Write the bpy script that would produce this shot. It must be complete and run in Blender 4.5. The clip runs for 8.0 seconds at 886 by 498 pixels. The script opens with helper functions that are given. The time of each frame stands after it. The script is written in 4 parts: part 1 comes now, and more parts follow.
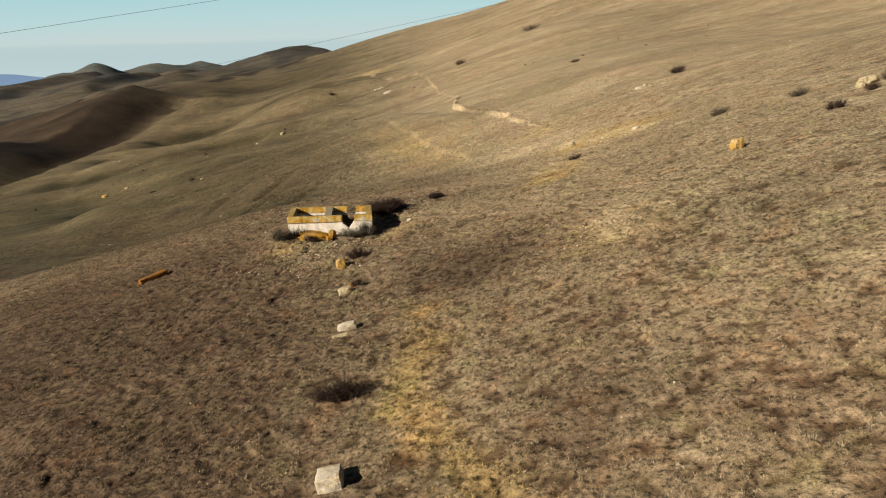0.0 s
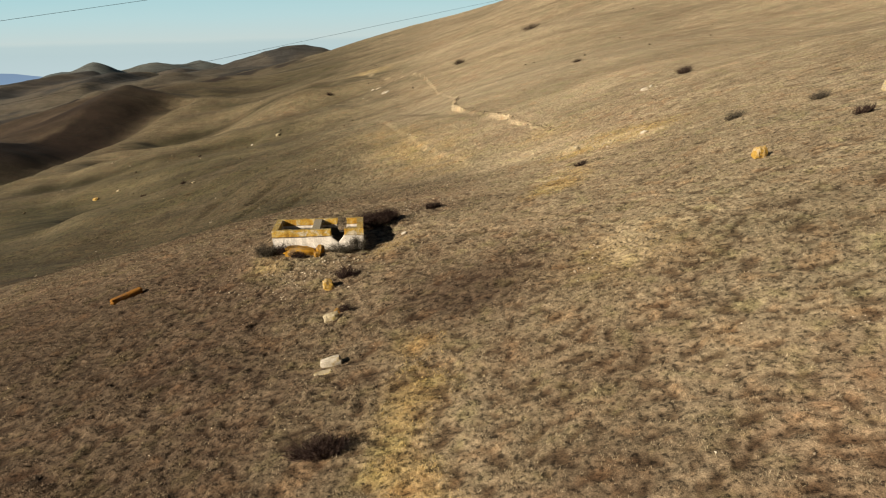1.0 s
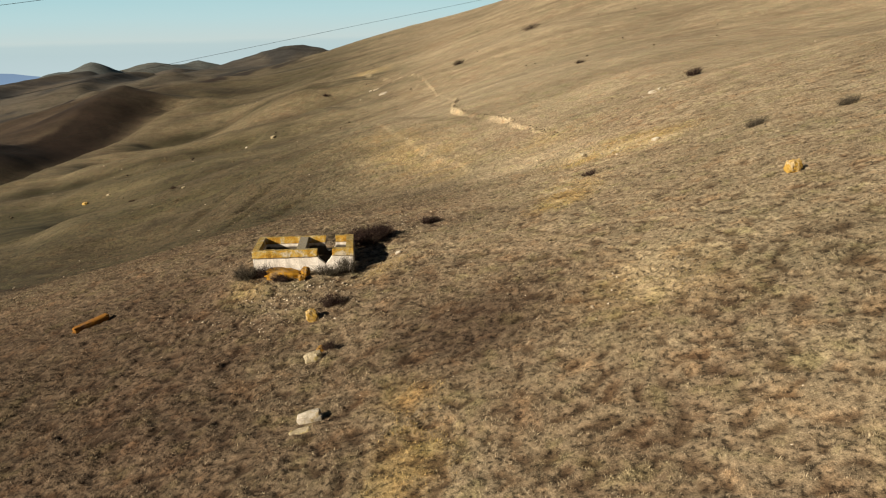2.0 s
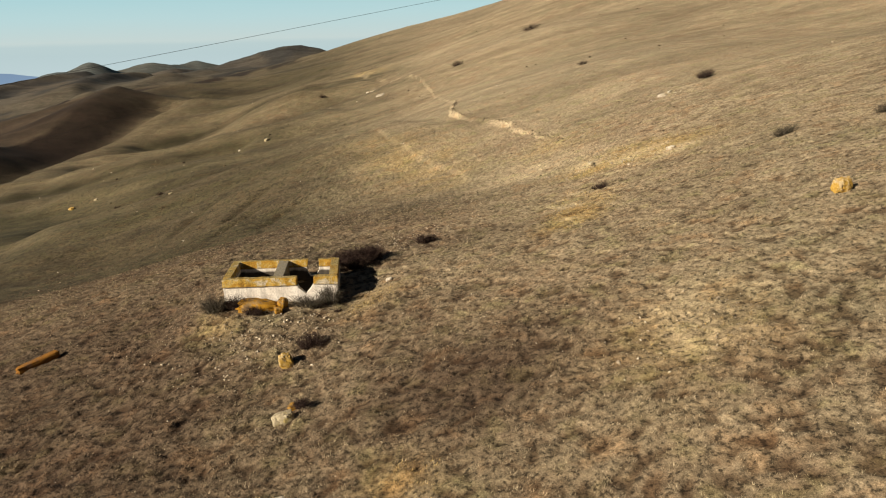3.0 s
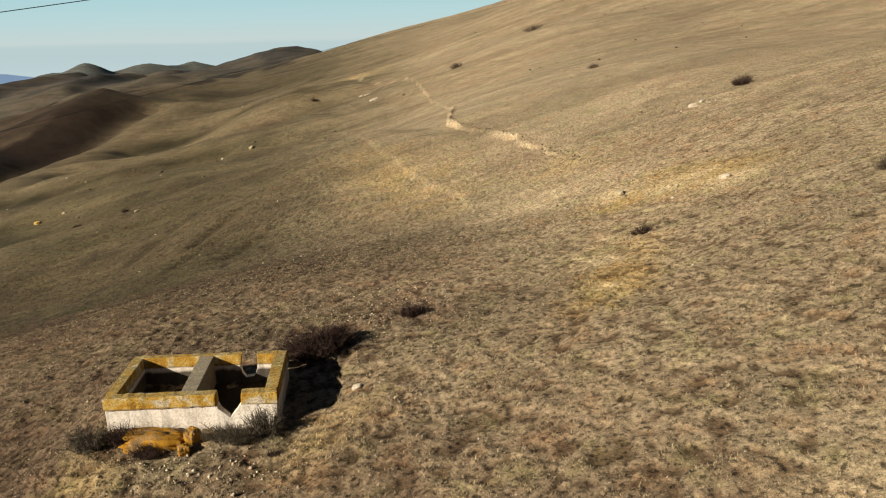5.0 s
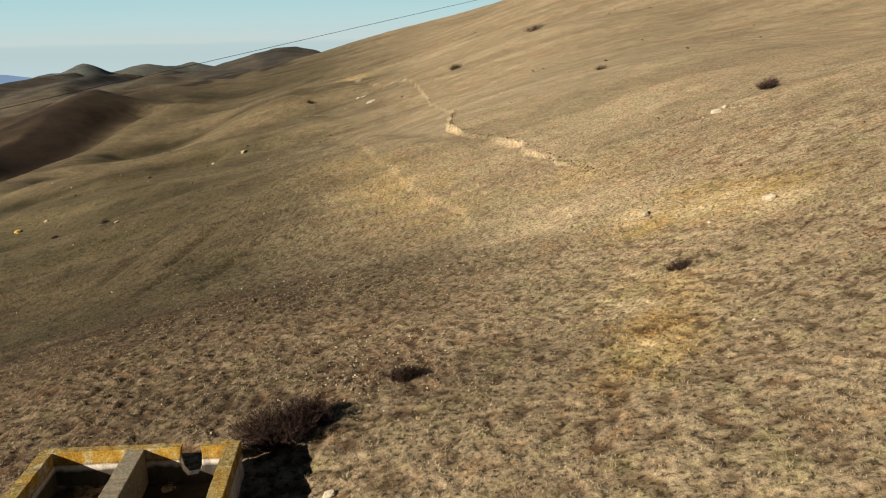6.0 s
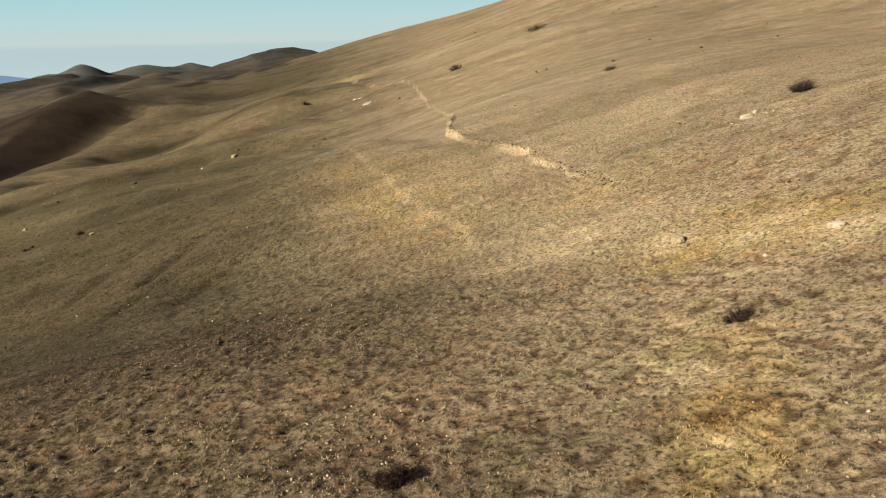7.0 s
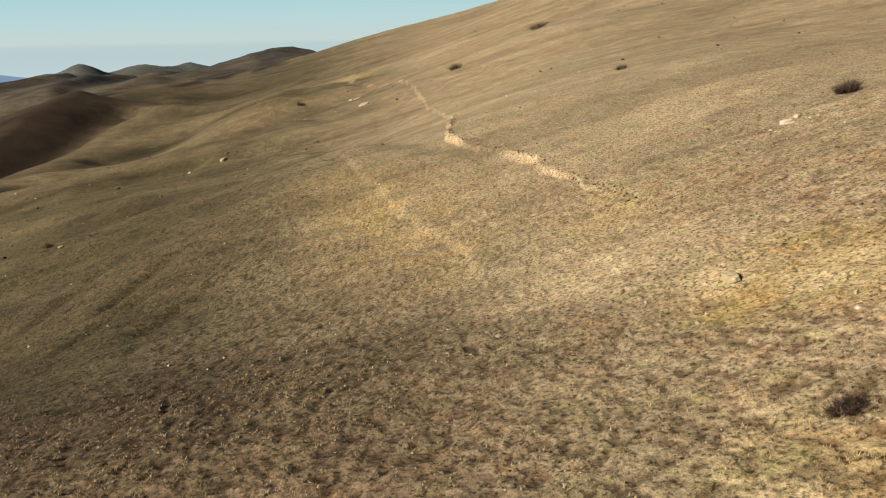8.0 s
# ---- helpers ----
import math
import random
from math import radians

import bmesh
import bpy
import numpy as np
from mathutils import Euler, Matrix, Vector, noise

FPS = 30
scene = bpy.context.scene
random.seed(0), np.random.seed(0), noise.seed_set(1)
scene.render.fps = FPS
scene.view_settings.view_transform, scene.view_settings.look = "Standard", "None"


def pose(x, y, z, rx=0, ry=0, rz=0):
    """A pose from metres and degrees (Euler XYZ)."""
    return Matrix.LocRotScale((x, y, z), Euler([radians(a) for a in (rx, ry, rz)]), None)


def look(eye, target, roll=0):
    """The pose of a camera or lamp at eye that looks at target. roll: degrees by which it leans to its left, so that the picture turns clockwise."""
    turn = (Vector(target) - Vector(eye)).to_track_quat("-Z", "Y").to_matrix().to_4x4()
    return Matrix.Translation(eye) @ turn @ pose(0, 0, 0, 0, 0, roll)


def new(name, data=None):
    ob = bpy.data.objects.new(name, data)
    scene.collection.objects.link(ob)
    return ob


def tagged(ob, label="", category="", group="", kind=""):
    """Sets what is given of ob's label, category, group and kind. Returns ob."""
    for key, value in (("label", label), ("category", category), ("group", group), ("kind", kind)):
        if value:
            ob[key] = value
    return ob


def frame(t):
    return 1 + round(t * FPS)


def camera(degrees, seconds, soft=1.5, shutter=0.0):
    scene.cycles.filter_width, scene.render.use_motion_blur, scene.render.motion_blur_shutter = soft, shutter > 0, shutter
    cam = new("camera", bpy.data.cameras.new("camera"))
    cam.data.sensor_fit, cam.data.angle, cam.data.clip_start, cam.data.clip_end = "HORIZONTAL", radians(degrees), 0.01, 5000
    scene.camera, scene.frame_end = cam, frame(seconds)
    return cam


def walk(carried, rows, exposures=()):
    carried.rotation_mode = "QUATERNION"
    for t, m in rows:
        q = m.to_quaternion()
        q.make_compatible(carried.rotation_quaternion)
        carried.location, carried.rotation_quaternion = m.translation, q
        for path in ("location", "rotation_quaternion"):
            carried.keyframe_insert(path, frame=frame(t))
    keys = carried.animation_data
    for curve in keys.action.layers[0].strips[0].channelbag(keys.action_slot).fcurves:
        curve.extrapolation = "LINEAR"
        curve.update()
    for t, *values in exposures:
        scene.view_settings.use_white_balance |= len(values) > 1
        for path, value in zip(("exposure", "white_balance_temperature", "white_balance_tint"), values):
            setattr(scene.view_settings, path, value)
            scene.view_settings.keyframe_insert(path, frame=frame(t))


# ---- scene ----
cam = camera(66.0, 8.0, soft=1.1)
PATH = [
    (0, (0.446, -2.065, 9.291), (0.408, -0.13, 8.788), -1.4),
    (0.5, (0.491, -0.556, 9.354), (0.455, 1.379, 8.849), -1.4),
    (1, (0.522, 1.083, 9.43), (0.486, 3.018, 8.925), -1.4),
    (1.5, (0.524, 2.85, 9.515), (0.489, 4.785, 9.01), -1.4),
    (3, (0.587, 8.92, 9.74), (0.558, 10.855, 9.237), -1.3),
    (3.5, (0.666, 11.329, 9.807), (0.638, 13.265, 9.304), -1.3),
    (4, (0.699, 13.913, 9.937), (0.673, 15.849, 9.435), -1.3),
    (4.5, (0.693, 16.56, 10.019), (0.669, 18.496, 9.518), -1.2),
    (6, (0.649, 24.662, 10.314), (0.627, 26.599, 9.815), -1.2),
    (6.5, (0.608, 27.488, 10.332), (0.588, 29.424, 9.833), -1.2),
    (7, (0.57, 30.457, 10.347), (0.551, 32.394, 9.85), -1.2),
    (7.5, (0.582, 33.526, 10.349), (0.564, 35.463, 9.852), -1.1),
    (8, (0.603, 36.728, 10.323), (0.585, 38.665, 9.825), -1.2),
]
walk(cam, [(t, look(eye, target, roll)) for t, eye, target, roll in PATH])

# ---------------------------------------------------------------- light
SUN_WAY = Vector((1.0, 0.75, -0.56)).normalized()      # the way the sunlight travels
world = bpy.data.worlds.new("sky")
scene.world = world
world.use_nodes = True
wn, wl = world.node_tree.nodes, world.node_tree.links
sky = wn.new("ShaderNodeTexSky")
sky.sky_type = "NISHITA"
sky.sun_disc = False
sky.sun_elevation = math.asin(-SUN_WAY.z)
sky.sun_rotation = math.atan2(-SUN_WAY.x, -SUN_WAY.y)
sky.altitude, sky.air_density, sky.dust_density, sky.ozone_density = 900, 1.0, 0.0, 1.2
tint = wn.new("ShaderNodeMix")
tint.data_type, tint.blend_type = "RGBA", "MULTIPLY"
tint.inputs[0].default_value, tint.inputs[7].default_value = 1.0, (0.27, 0.235, 0.21, 1)
wl.new(sky.outputs[0], tint.inputs[6])
wl.new(tint.outputs[2], wn["Background"].inputs[0])
wn["Background"].inputs[1].default_value = 0.053

sun_data = bpy.data.lights.new("sun", "SUN")
sun_data.energy, sun_data.angle, sun_data.color = 5.0, radians(0.5), (1.0, 0.880, 0.695)
scene.view_settings.exposure = 0.74
sun = new("sun", sun_data)
sun.matrix_world = look((-60, -40, 60), Vector((-60, -40, 60)) + SUN_WAY)


# ---------------------------------------------------------------- terrain shape
def lattice(ix, iy, seed):
    h = (ix * 374761393 + iy * 668265263 + seed * 974634541) & 0xFFFFFFFF
    h = ((h ^ (h >> 13)) * 1274126177) & 0xFFFFFFFF
    return ((h ^ (h >> 16)) & 0xFFFF) / 65535.0


def wave(x, y, size, seed=0):
    """Smooth value noise from -1 to 1 with the given cell size."""
    u, v = np.asarray(x, float) / size, np.asarray(y, float) / size
    iu, iv = np.floor(u).astype(np.int64), np.floor(v).astype(np.int64)
    fu, fv = u - iu, v - iv
    fu, fv = fu * fu * (3 - 2 * fu), fv * fv * (3 - 2 * fv)
    a, b = lattice(iu, iv, seed), lattice(iu + 1, iv, seed)
    c, d = lattice(iu, iv + 1, seed), lattice(iu + 1, iv + 1, seed)
    return 2 * ((a * (1 - fu) + b * fu) * (1 - fv) + (c * (1 - fu) + d * fu) * fv) - 1


def fractal(x, y, size, seed, octaves=4, gain=0.5):
    total, amp = 0, 1.0
    for k in range(octaves):
        total = total + amp * wave(x + 17.3 * k, y - 9.1 * k, size / 2 ** k, seed + k)
        amp *= gain
    return total


def step(v, a, b):
    s = np.clip((v - a) / (b - a), 0, 1)
    return s * s * (3 - 2 * s)


# the slope close by: x, y, radius, height of its rises and hollows
MOUNDS = [
    (150, 100, 40, 6.3), (25, 125, 25, 2.36), (81, 131, 25, -2.6), (-62, 131, 25, -1.71), (-94, 212, 25, -3.61),
    (-34, 79, 15, -3.68), (-30, 49, 15, 1.51), (7.5, 79, 15, -0.33), (64, 112, 15, -1.97), (-41, 112, 15, 1.41),
    (-16, 38, 9, 0.45), (16, 36, 9, 0.56), (2.2, 74, 9, -0.63), (6.8, 47, 9, -0.76), (2.2, 13.5, 9, -0.69),
    (-9, 49.5, 9, 0.66), (20, 49.5, 9, 0.43), (6.8, 61, 9, -0.99), (11, 90, 9, -1.37),
]
# dug holes with thrown-up soil
BURROWS = [(6.85, 43.15, 0.22, -0.24), (6.62, 43.5, 0.35, 0.14), (7.2, 43.3, 0.3, 0.10), (-2.1, 40.3, 0.2, -0.2), (-1.9, 36.6, 1.0, 0.3), (-2.6, 34.9, 0.9, 0.2)]
# broad rises and hollows of the slope and the lower ground
LIFTS = [
    (-140, 340, 32, 10.89), (-77, 450, 160, -2.8), (-322, 649, 160, 7.06), (22, 208, 22, 3.81), (-149, 249, 15, -5.93), (-127, 284, 22, 4.35),
    (-262, 822, 64, -4.84), (-71, 135, 10, -2.59), (-49, 235, 15, 7.52), (-101, 258, 22, -3.98), (-49, 108, 15, -1.38), (-228, 418, 44, 10.35),
    (-370, 982, 64, 9.59), (-94, 324, 22, -4.02), (-65, 150, 10, 2.05), (-233, 625, 44, 4.13), (-75, 219, 15, -2.97), (-39, 226, 15, -6.19),
    (-25, 145, 15, -1.89), (-77, 450, 30, -2.16), (-9, 79, 10, -1.57), (8, 93, 15, 0.7), (-24, 87, 10, 1.29), (-21, 206, 15, 1.31),
    (-112, 199, 15, -0.87), (-160, 833, 64, 1.44),
]
# the hills beyond
HILLS = [
    (120, 420, 120, 43.0), (-150, 600, 200, 25.1), (300, 700, 200, 31), (-180, 450, 120, 8.1), (-157, 227, 70, 9.1),
    (-227, 700, 70, 6.2), (-1100, 1650, 550, 41), (-960, 2625, 350, 56.8), (-525, 1140, 350, 52.1), (-990, 1900, 180, 7),
    (-1060, 2300, 200, 10),
    (-990, 2600, 220, 12), (-175, 850, 40, 29), (-215, 850, 50, 3.2), (-255, 850, 45, 20.3), (-770, 1250, 160, 0.1),
    (-605, 1150, 150, -14.1), (-450, 750, 110, 13.6), (-1645, 2600, 400, 14.1), (25, 430, 60, -20.6), (-15, 460, 60, 8.2),
    (-65, 510, 60, 2.5),
]
# pointed hills on the skyline: x, y, reach, height
PEAKS = [(-962, 1900, 85, 65), (-1075, 1930, 60, 8), (-985, 2320, 110, 40), (-870, 2330, 60, 12), (-940, 2600, 75, 58), (-855, 2620, 50, 20)]


# spurs and gullies: line in plan, height, reach of its right side and of its left side
SLOPE_SPURS = [
    ([(-62, 100), (-47, 107), (-39, 111), (-31, 113), (-18, 114), (-6, 120)], 1.5, 16, 6),
    ([(-82, 146), (-66, 141), (-54, 140), (-43, 144), (-31, 141), (-18, 148)], 1.3, 15, 8),
    ([(-96, 172), (-80, 170), (-63, 178), (-54, 179), (-42, 176), (-26, 184)], 1.8, 13, 9),
    ([(-108, 204), (-88, 211), (-74, 217), (-60, 222), (-40, 231), (-20, 240)], 1.5, 10, 7),
    ([(-112, 243), (-97, 262), (-82, 268), (-64, 262), (-44, 264)], 1.4, 10, 8),
    ([(-106, 160), (-109, 181), (-112, 199), (-116, 218), (-117, 237), (-113, 262), (-108, 285), (-98, 310)], 1.6, 15, 6),
]
HOLLOWS = [
    ([(-70, 118), (-52, 121), (-36, 124), (-20, 127)], -1.5, 8, 8),
    ([(-98, 160), (-84, 157), (-68, 154), (-56, 163), (-42, 164)], -1.8, 8, 8),
    ([(-104, 190), (-86, 194), (-68, 199), (-50, 204), (-34, 212)], -1.8, 8, 9),
    ([(-106, 232), (-92, 240), (-76, 246), (-56, 247), (-34, 250)], -1.8, 8, 8),
]
RILLS = [
    ([(-21.5, 93), (-24, 87.5), (-25.5, 83)], -0.5, 0.8, 0.8),
    ([(-20.5, 86), (-23.5, 82), (-25, 77.5)], -0.5, 0.8, 0.8),
    ([(-15.5, 84), (-18, 80), (-19.5, 76)], -0.35, 0.8, 0.8),
    ([(-29, 96), (-31, 90), (-32.5, 85)], -0.4, 0.9, 0.9),
]
VALLEY_SPURS = [
    ([(-166, 200), (-154, 228), (-147, 258), (-142, 288), (-140, 318)], 7.5, 13, 45),
    ([(-126, 165), (-127, 195), (-129, 225), (-126, 255), (-122, 282), (-114, 300)], -4.5, 10, 9),
    ([(-118, 318), (-104, 326), (-88, 330), (-62, 338)], 1.4, 16, 10),
    ([(-210, 330), (-196, 380), (-168, 420), (-120, 440)], 3.0, 22, 30),
]
FAR_SPURS = [
    ([(-300, 560), (-318, 610), (-328, 655), (-338, 700), (-332, 745), (-318, 775)], 9.0, 11, 70),
    ([(-412, 590), (-424, 650), (-430, 700), (-404, 745), (-372, 765)], 8.0, 12, 60),
    ([(-250, 470), (-256, 520), (-244, 570), (-215, 600)], 4.5, 14, 40),
    ([(-365, 930), (-372, 985), (-352, 1030)], 9.0, 16, 40),
    ([(-620, 1040), (-540, 1090), (-440, 1165)], 15.0, 60, 110),
    ([(-560, 690), (-480, 760), (-420, 850)], 6.0, 45, 90),
]
SPURS = SLOPE_SPURS + HOLLOWS + RILLS + VALLEY_SPURS + FAR_SPURS


def line_offset(x, y, line):
    """Signed distance from a line across the plan (its left side positive) and how far along it."""
    best, sign, along = np.full(np.shape(x), 1e9), np.ones(np.shape(x)), np.zeros(np.shape(x))
    for k in range(len(line) - 1):
        (ax, ay), (bx, by) = line[k], line[k + 1]
        dx, dy = bx - ax, by - ay
        s = np.clip(((x - ax) * dx + (y - ay) * dy) / (dx * dx + dy * dy), 0, 1)
        ox, oy = x - ax - s * dx, y - ay - s * dy
        d = np.hypot(ox, oy)
        near = d < best
        best = np.where(near, d, best)
        sign = np.where(near, np.sign(dx * oy - dy * ox), sign)
        along = np.where(near, k + s, along)
    return best * sign, along


def rib_waves(x, y):
    """Small ribs that run down the slope, broad, narrow and fine: 0 on a crest."""
    bend = y - 0.12 * x + 9 * wave(x, y, 55, 19) + 2.0 * wave(x, y, 14, 20)
    return np.abs(wave(x / 4.0, bend, 24, 21)), np.abs(wave(x / 3.0, bend, 9, 23)), np.abs(wave(x / 2.5, bend, 3.4, 24))


def tussocks(x, y, broad=0.3):
    """Height of the small grass hummocks, about -1 to 1.5."""
    wx, wy = x + 0.16 * wave(x, y, 0.55, 14) + 0.3 * wave(x, y, 1.7, 15), y + 0.16 * wave(x, y, 0.6, 16) + 0.3 * wave(x, y, 1.9, 17)
    u, v = 0.83 * wx + 0.56 * wy, 0.83 * wy - 0.56 * wx
    p, q = 0.45 * wx - 0.89 * wy, 0.45 * wy + 0.89 * wx
    return 0.85 * wave(u, v, 0.33, 11) + 0.7 * wave(p, q, 0.21, 12) + broad * wave(v, u, 1.1, 13)


def land(x, y, fine=True):
    """Height of the ground at x, y."""
    x, y = np.asarray(x, float), np.asarray(y, float)
    z = 0.03 + 57.4 * np.tanh(x / 250) + 0.08 * np.tanh(x / 45)
    for cx, cy, r, h in MOUNDS + LIFTS + HILLS:
        z = z + h * np.exp(-((x - cx) ** 2 + (y - cy) ** 2) / (2 * r * r))
    for cx, cy, r, h in PEAKS:
        away = np.hypot(x - cx, y - cy) * (1 + 0.22 * wave(x, y, 90, 41))
        z = z + h * np.exp(-(np.sqrt(away ** 2 + 200) / r) ** 1.15)
    for line, high, steep, gentle in SPURS:
        off, along = line_offset(x, y, line)
        ends = step(along, 0, 0.45) * step(-along, 1 - len(line), 1.45 - len(line))
        z = z + high * ends * np.where(off > 0, np.exp(-(off / gentle) ** 2), np.exp(-np.abs(off / steep) ** (1.25 if high > 5 else 2)))
    for cx, cy, r, h in BURROWS:
        z = z + h * np.exp(-((x - cx) ** 2 + (y - cy) ** 2) / (2 * r * r))
    yard = np.exp(-((x + 6.9) / 4.2) ** 4 - ((y - 38.6) / 3.2) ** 4)      # the levelled place of the trough
    z = z * (1 - yard) + (0.12 - 0.05 * (x + 7)) * yard
    if fine:
        away = np.hypot(x, y)
        z = z + 0.10 * fractal(x, y, 5.0, 3, 3) * step(away, -1, 1)
        z = z + (0.062 + 0.018 * step(-x, 0, 8)) * tussocks(x, y) * step(-away, -130, -60)
        broad, narrow, thin = rib_waves(x, y)
        side = step(-x, 2, 30) * step(y, 62, 90)
        z = z + ((0.62 - 2 * broad) * 0.30 + (0.6 - 2 * narrow) * 0.20 + (0.5 - thin) * 0.10 * step(-y, -260, -150)) * (side + 0.10 * step(y, 64, 130))
        z = z + fractal(x / 1.6, y - 0.12 * x, 5.0, 25, 4) * (0.10 + 0.10 * step(-x, 5, 40)) * step(y, 52, 80)
        z = z + fractal(x / 2, y, 60, 27, 4) * (0.5 * step(away, 150, 300) + 1.2 * step(away, 350, 600))
        z = z + (0.45 - np.abs(fractal(x, y, 170, 35, 4))) * 13 * step(away, 1300, 1800)
        z = z + (0.4 - np.abs(fractal(x, y, 90, 37, 4))) * 5 * step(away, 480, 700) * step(-away, -1500, -1100)
        z = z + (0.4 - np.abs(fractal(x, y, 70, 37, 4))) * 6 * step(away, 350, 480) * step(-away, -720, -560) * step(-x, 120, 200)
        z = z + fractal(x, y, 240, 31, 5) * 4.0 * step(away, 500, 1500)
    return z


# the low cut bank: its line across the slope, seen from above
BANK = [(-32, 263), (-12, 212), (-6, 187), (-1.3, 151), (1.2, 129), (0.5, 109.6), (2.7, 101.7), (7.1, 94), (8.8, 88), (10.4, 80), (11.4, 71.5)]


# drier patches of straw-yellow grass: x, y, radius, strength
STRAW = [(-0.6, 21.2, 0.7, 1.0), (-0.6, 20.0, 0.65, 1.0), (-0.9, 18.6, 0.65, 1.0), (-1.0, 17.0, 0.6, 1.0), (-0.5, 15.7, 0.6, 0.9), (-0.2, 14.4, 0.6, 1.0), (0.5, 12.6, 0.65, 1.0), (1.0, 11.2, 0.7, 1.0), (-0.8, 23.5, 0.7, 0.7), (-1.4, 16.2, 0.4, 0.7),
         (6.8, 43.5, 1.0, 1.0), (8.2, 47.4, 1.4, 0.7), (8.8, 51, 1.6, 0.55), (11.8, 60.5, 2.2, 1.0), (14.3, 60.5, 2.2, 0.9),
         (16.5, 58, 2.5, 0.6), (-3.4, 88, 4.0, 0.55), (-0.3, 78, 2.6, 0.6), (-6.7, 97, 3.5, 0.4), (-2.6, 37.2, 0.9, 0.5), (-3.2, 35.6, 0.8, 0.5), (-9.2, 35.3, 0.7, 0.6), (7.5, 27.5, 2.0, 0.35), (10.5, 75, 3.0, 0.7), (-39, 187.5, 2.2, 0.8), (-30, 265, 5, 0.8), (-49, 235, 2, 0.5), (5.6, 42.2, 0.8, 0.9), (7.4, 45.6, 0.9, 0.8)]
BARE = [(7.7, 29, 1.0, 0.4), (7.4, 27, 0.7, 0.45), (14, 59.5, 1.2, 0.95), (11.2, 61.5, 0.9, 0.9), (16, 56.5, 1.3, 0.8), (9.0, 66, 3.5, 0.35), (-24, 150, 9, 0.3),
        (7.6, 48.3, 0.7, 0.6), (6.9, 44.4, 0.5, 0.8), (-30, 262, 4, 0.4), (-322, 763, 8, 0.9), (-298, 772, 7, 0.7), (-352, 760, 6, 0.5), (5.5, 70, 4, 0.3)]


def spots(table, x, y):
    total = 0
    for cx, cy, r, s in table:
        total = total + s * np.exp(-((x - cx) ** 2 + (y - cy) ** 2) / (2 * r * r))
    return np.clip(total, 0, 1)


TRACK = [(-14, 122), (-9.8, 109), (-6, 97), (-2.6, 88), (1.4, 78), (2.3, 73), (2.0, 68)]      # the edge of a small terrace below the bank


def bank_rise(x, y):
    off, along = line_offset(x, y, TRACK)
    lip = off + 0.35 * wave(x, y, 2.0, 77)
    low = 0.25 * step(along, 0, 1.5) * step(-along, -6, -4.8) * (step(lip, -0.6, 0.2) - 0.5) * np.exp(-np.abs(off) / 3)
    off, along = line_offset(x, y, BANK)
    height = 0.62 * step(along, 3.0, 5.0) * step(-along, -9.8, -7.5) * (0.75 + 0.5 * wave(x, y, 6, 71)) + 0.3 * step(-along, -4, -2)
    height = height * (1 - 0.7 * np.exp(-((y - 98.5) / 3.5) ** 2))      # grown over there
    edge = off + 0.4 * wave(x, y, 2.5, 72) + 0.2 * wave(x, y, 0.9, 76)
    return low + 1.15 * height * (step(edge, -0.20, 0.14) - 0.5) * np.exp(-np.abs(off) / 5), edge, along


def bank_face(x, y):
    """Where the bank shows bare pale soil."""
    _, edge, along = bank_rise(x, y)
    faces = spots([(0.6, 108, 1.8, 1.0), (1.6, 104.5, 0.8, 0.6), (7.2, 93.4, 0.8, 0.55), (8.6, 88, 1.2, 0.75), (9.9, 82.5, 1.5, 0.85), (11, 76, 0.8, 0.4)], x, y)
    return step(-np.abs(edge + 0.05), -0.2, -0.06) * faces * np.clip(0.8 + 0.9 * wave(x, y, 1.3, 74), 0, 1)


def ground_height(x, y):
    return land(x, y) + bank_rise(np.asarray(x, float), np.asarray(y, float))[0]


# ---- end of land
# ---------------------------------------------------------------- materials
def material(name, rough=0.9, metal=0.0):
    m = bpy.data.materials.new(name)
    m.use_nodes = True
    b = m.node_tree.nodes["Principled BSDF"]
    b.inputs["Roughness"].default_value, b.inputs["Metallic"].default_value = rough, metal
    b.inputs["Specular IOR Level"].default_value = 0.15
    return m, m.node_tree.nodes, m.node_tree.links, b


def noise_node(n, l, coord, scale, detail=4.0, rough=0.55, distort=0.0):
    t = n.new("ShaderNodeTexNoise")
    t.inputs["Scale"].default_value, t.inputs["Detail"].default_value = scale, detail
    t.inputs["Roughness"].default_value, t.inputs["Distortion"].default_value = rough, distort
    l.new(coord, t.inputs["Vector"])
    return t.outputs[0]


def ramp(n, l, value, stops):
    r = n.new("ShaderNodeValToRGB")
    while len(r.color_ramp.elements) < len(stops):
        r.color_ramp.elements.new(0.5)
    for e, (p, c) in zip(r.color_ramp.elements, stops):
        e.position, e.color = p, (*c, 1) if len(c) == 3 else c
    l.new(value, r.inputs[0])
    return r.outputs[0]


def grey(v):
    return (v, v, v)


def mix(n, l, how, fac, a, b):
    m = n.new("ShaderNodeMix")
    m.data_type, m.blend_type = "RGBA", how
    for sock, v in ((m.inputs[0], fac), (m.inputs[6], a), (m.inputs[7], b)):
        if hasattr(v, "is_output"):
            l.new(v, sock)
        else:
            sock.default_value = v if not isinstance(v, tuple) else (*v, 1)
    return m.outputs[2]


def maths(n, l, op, a, b=0.0, clamp=False):
    m = n.new("ShaderNodeMath")
    m.operation, m.use_clamp = op, clamp
    for sock, v in zip(m.inputs, (a, b)):
        if hasattr(v, "is_output"):
            l.new(v, sock)
        else:
            sock.default_value = v
    return m.outputs[0]


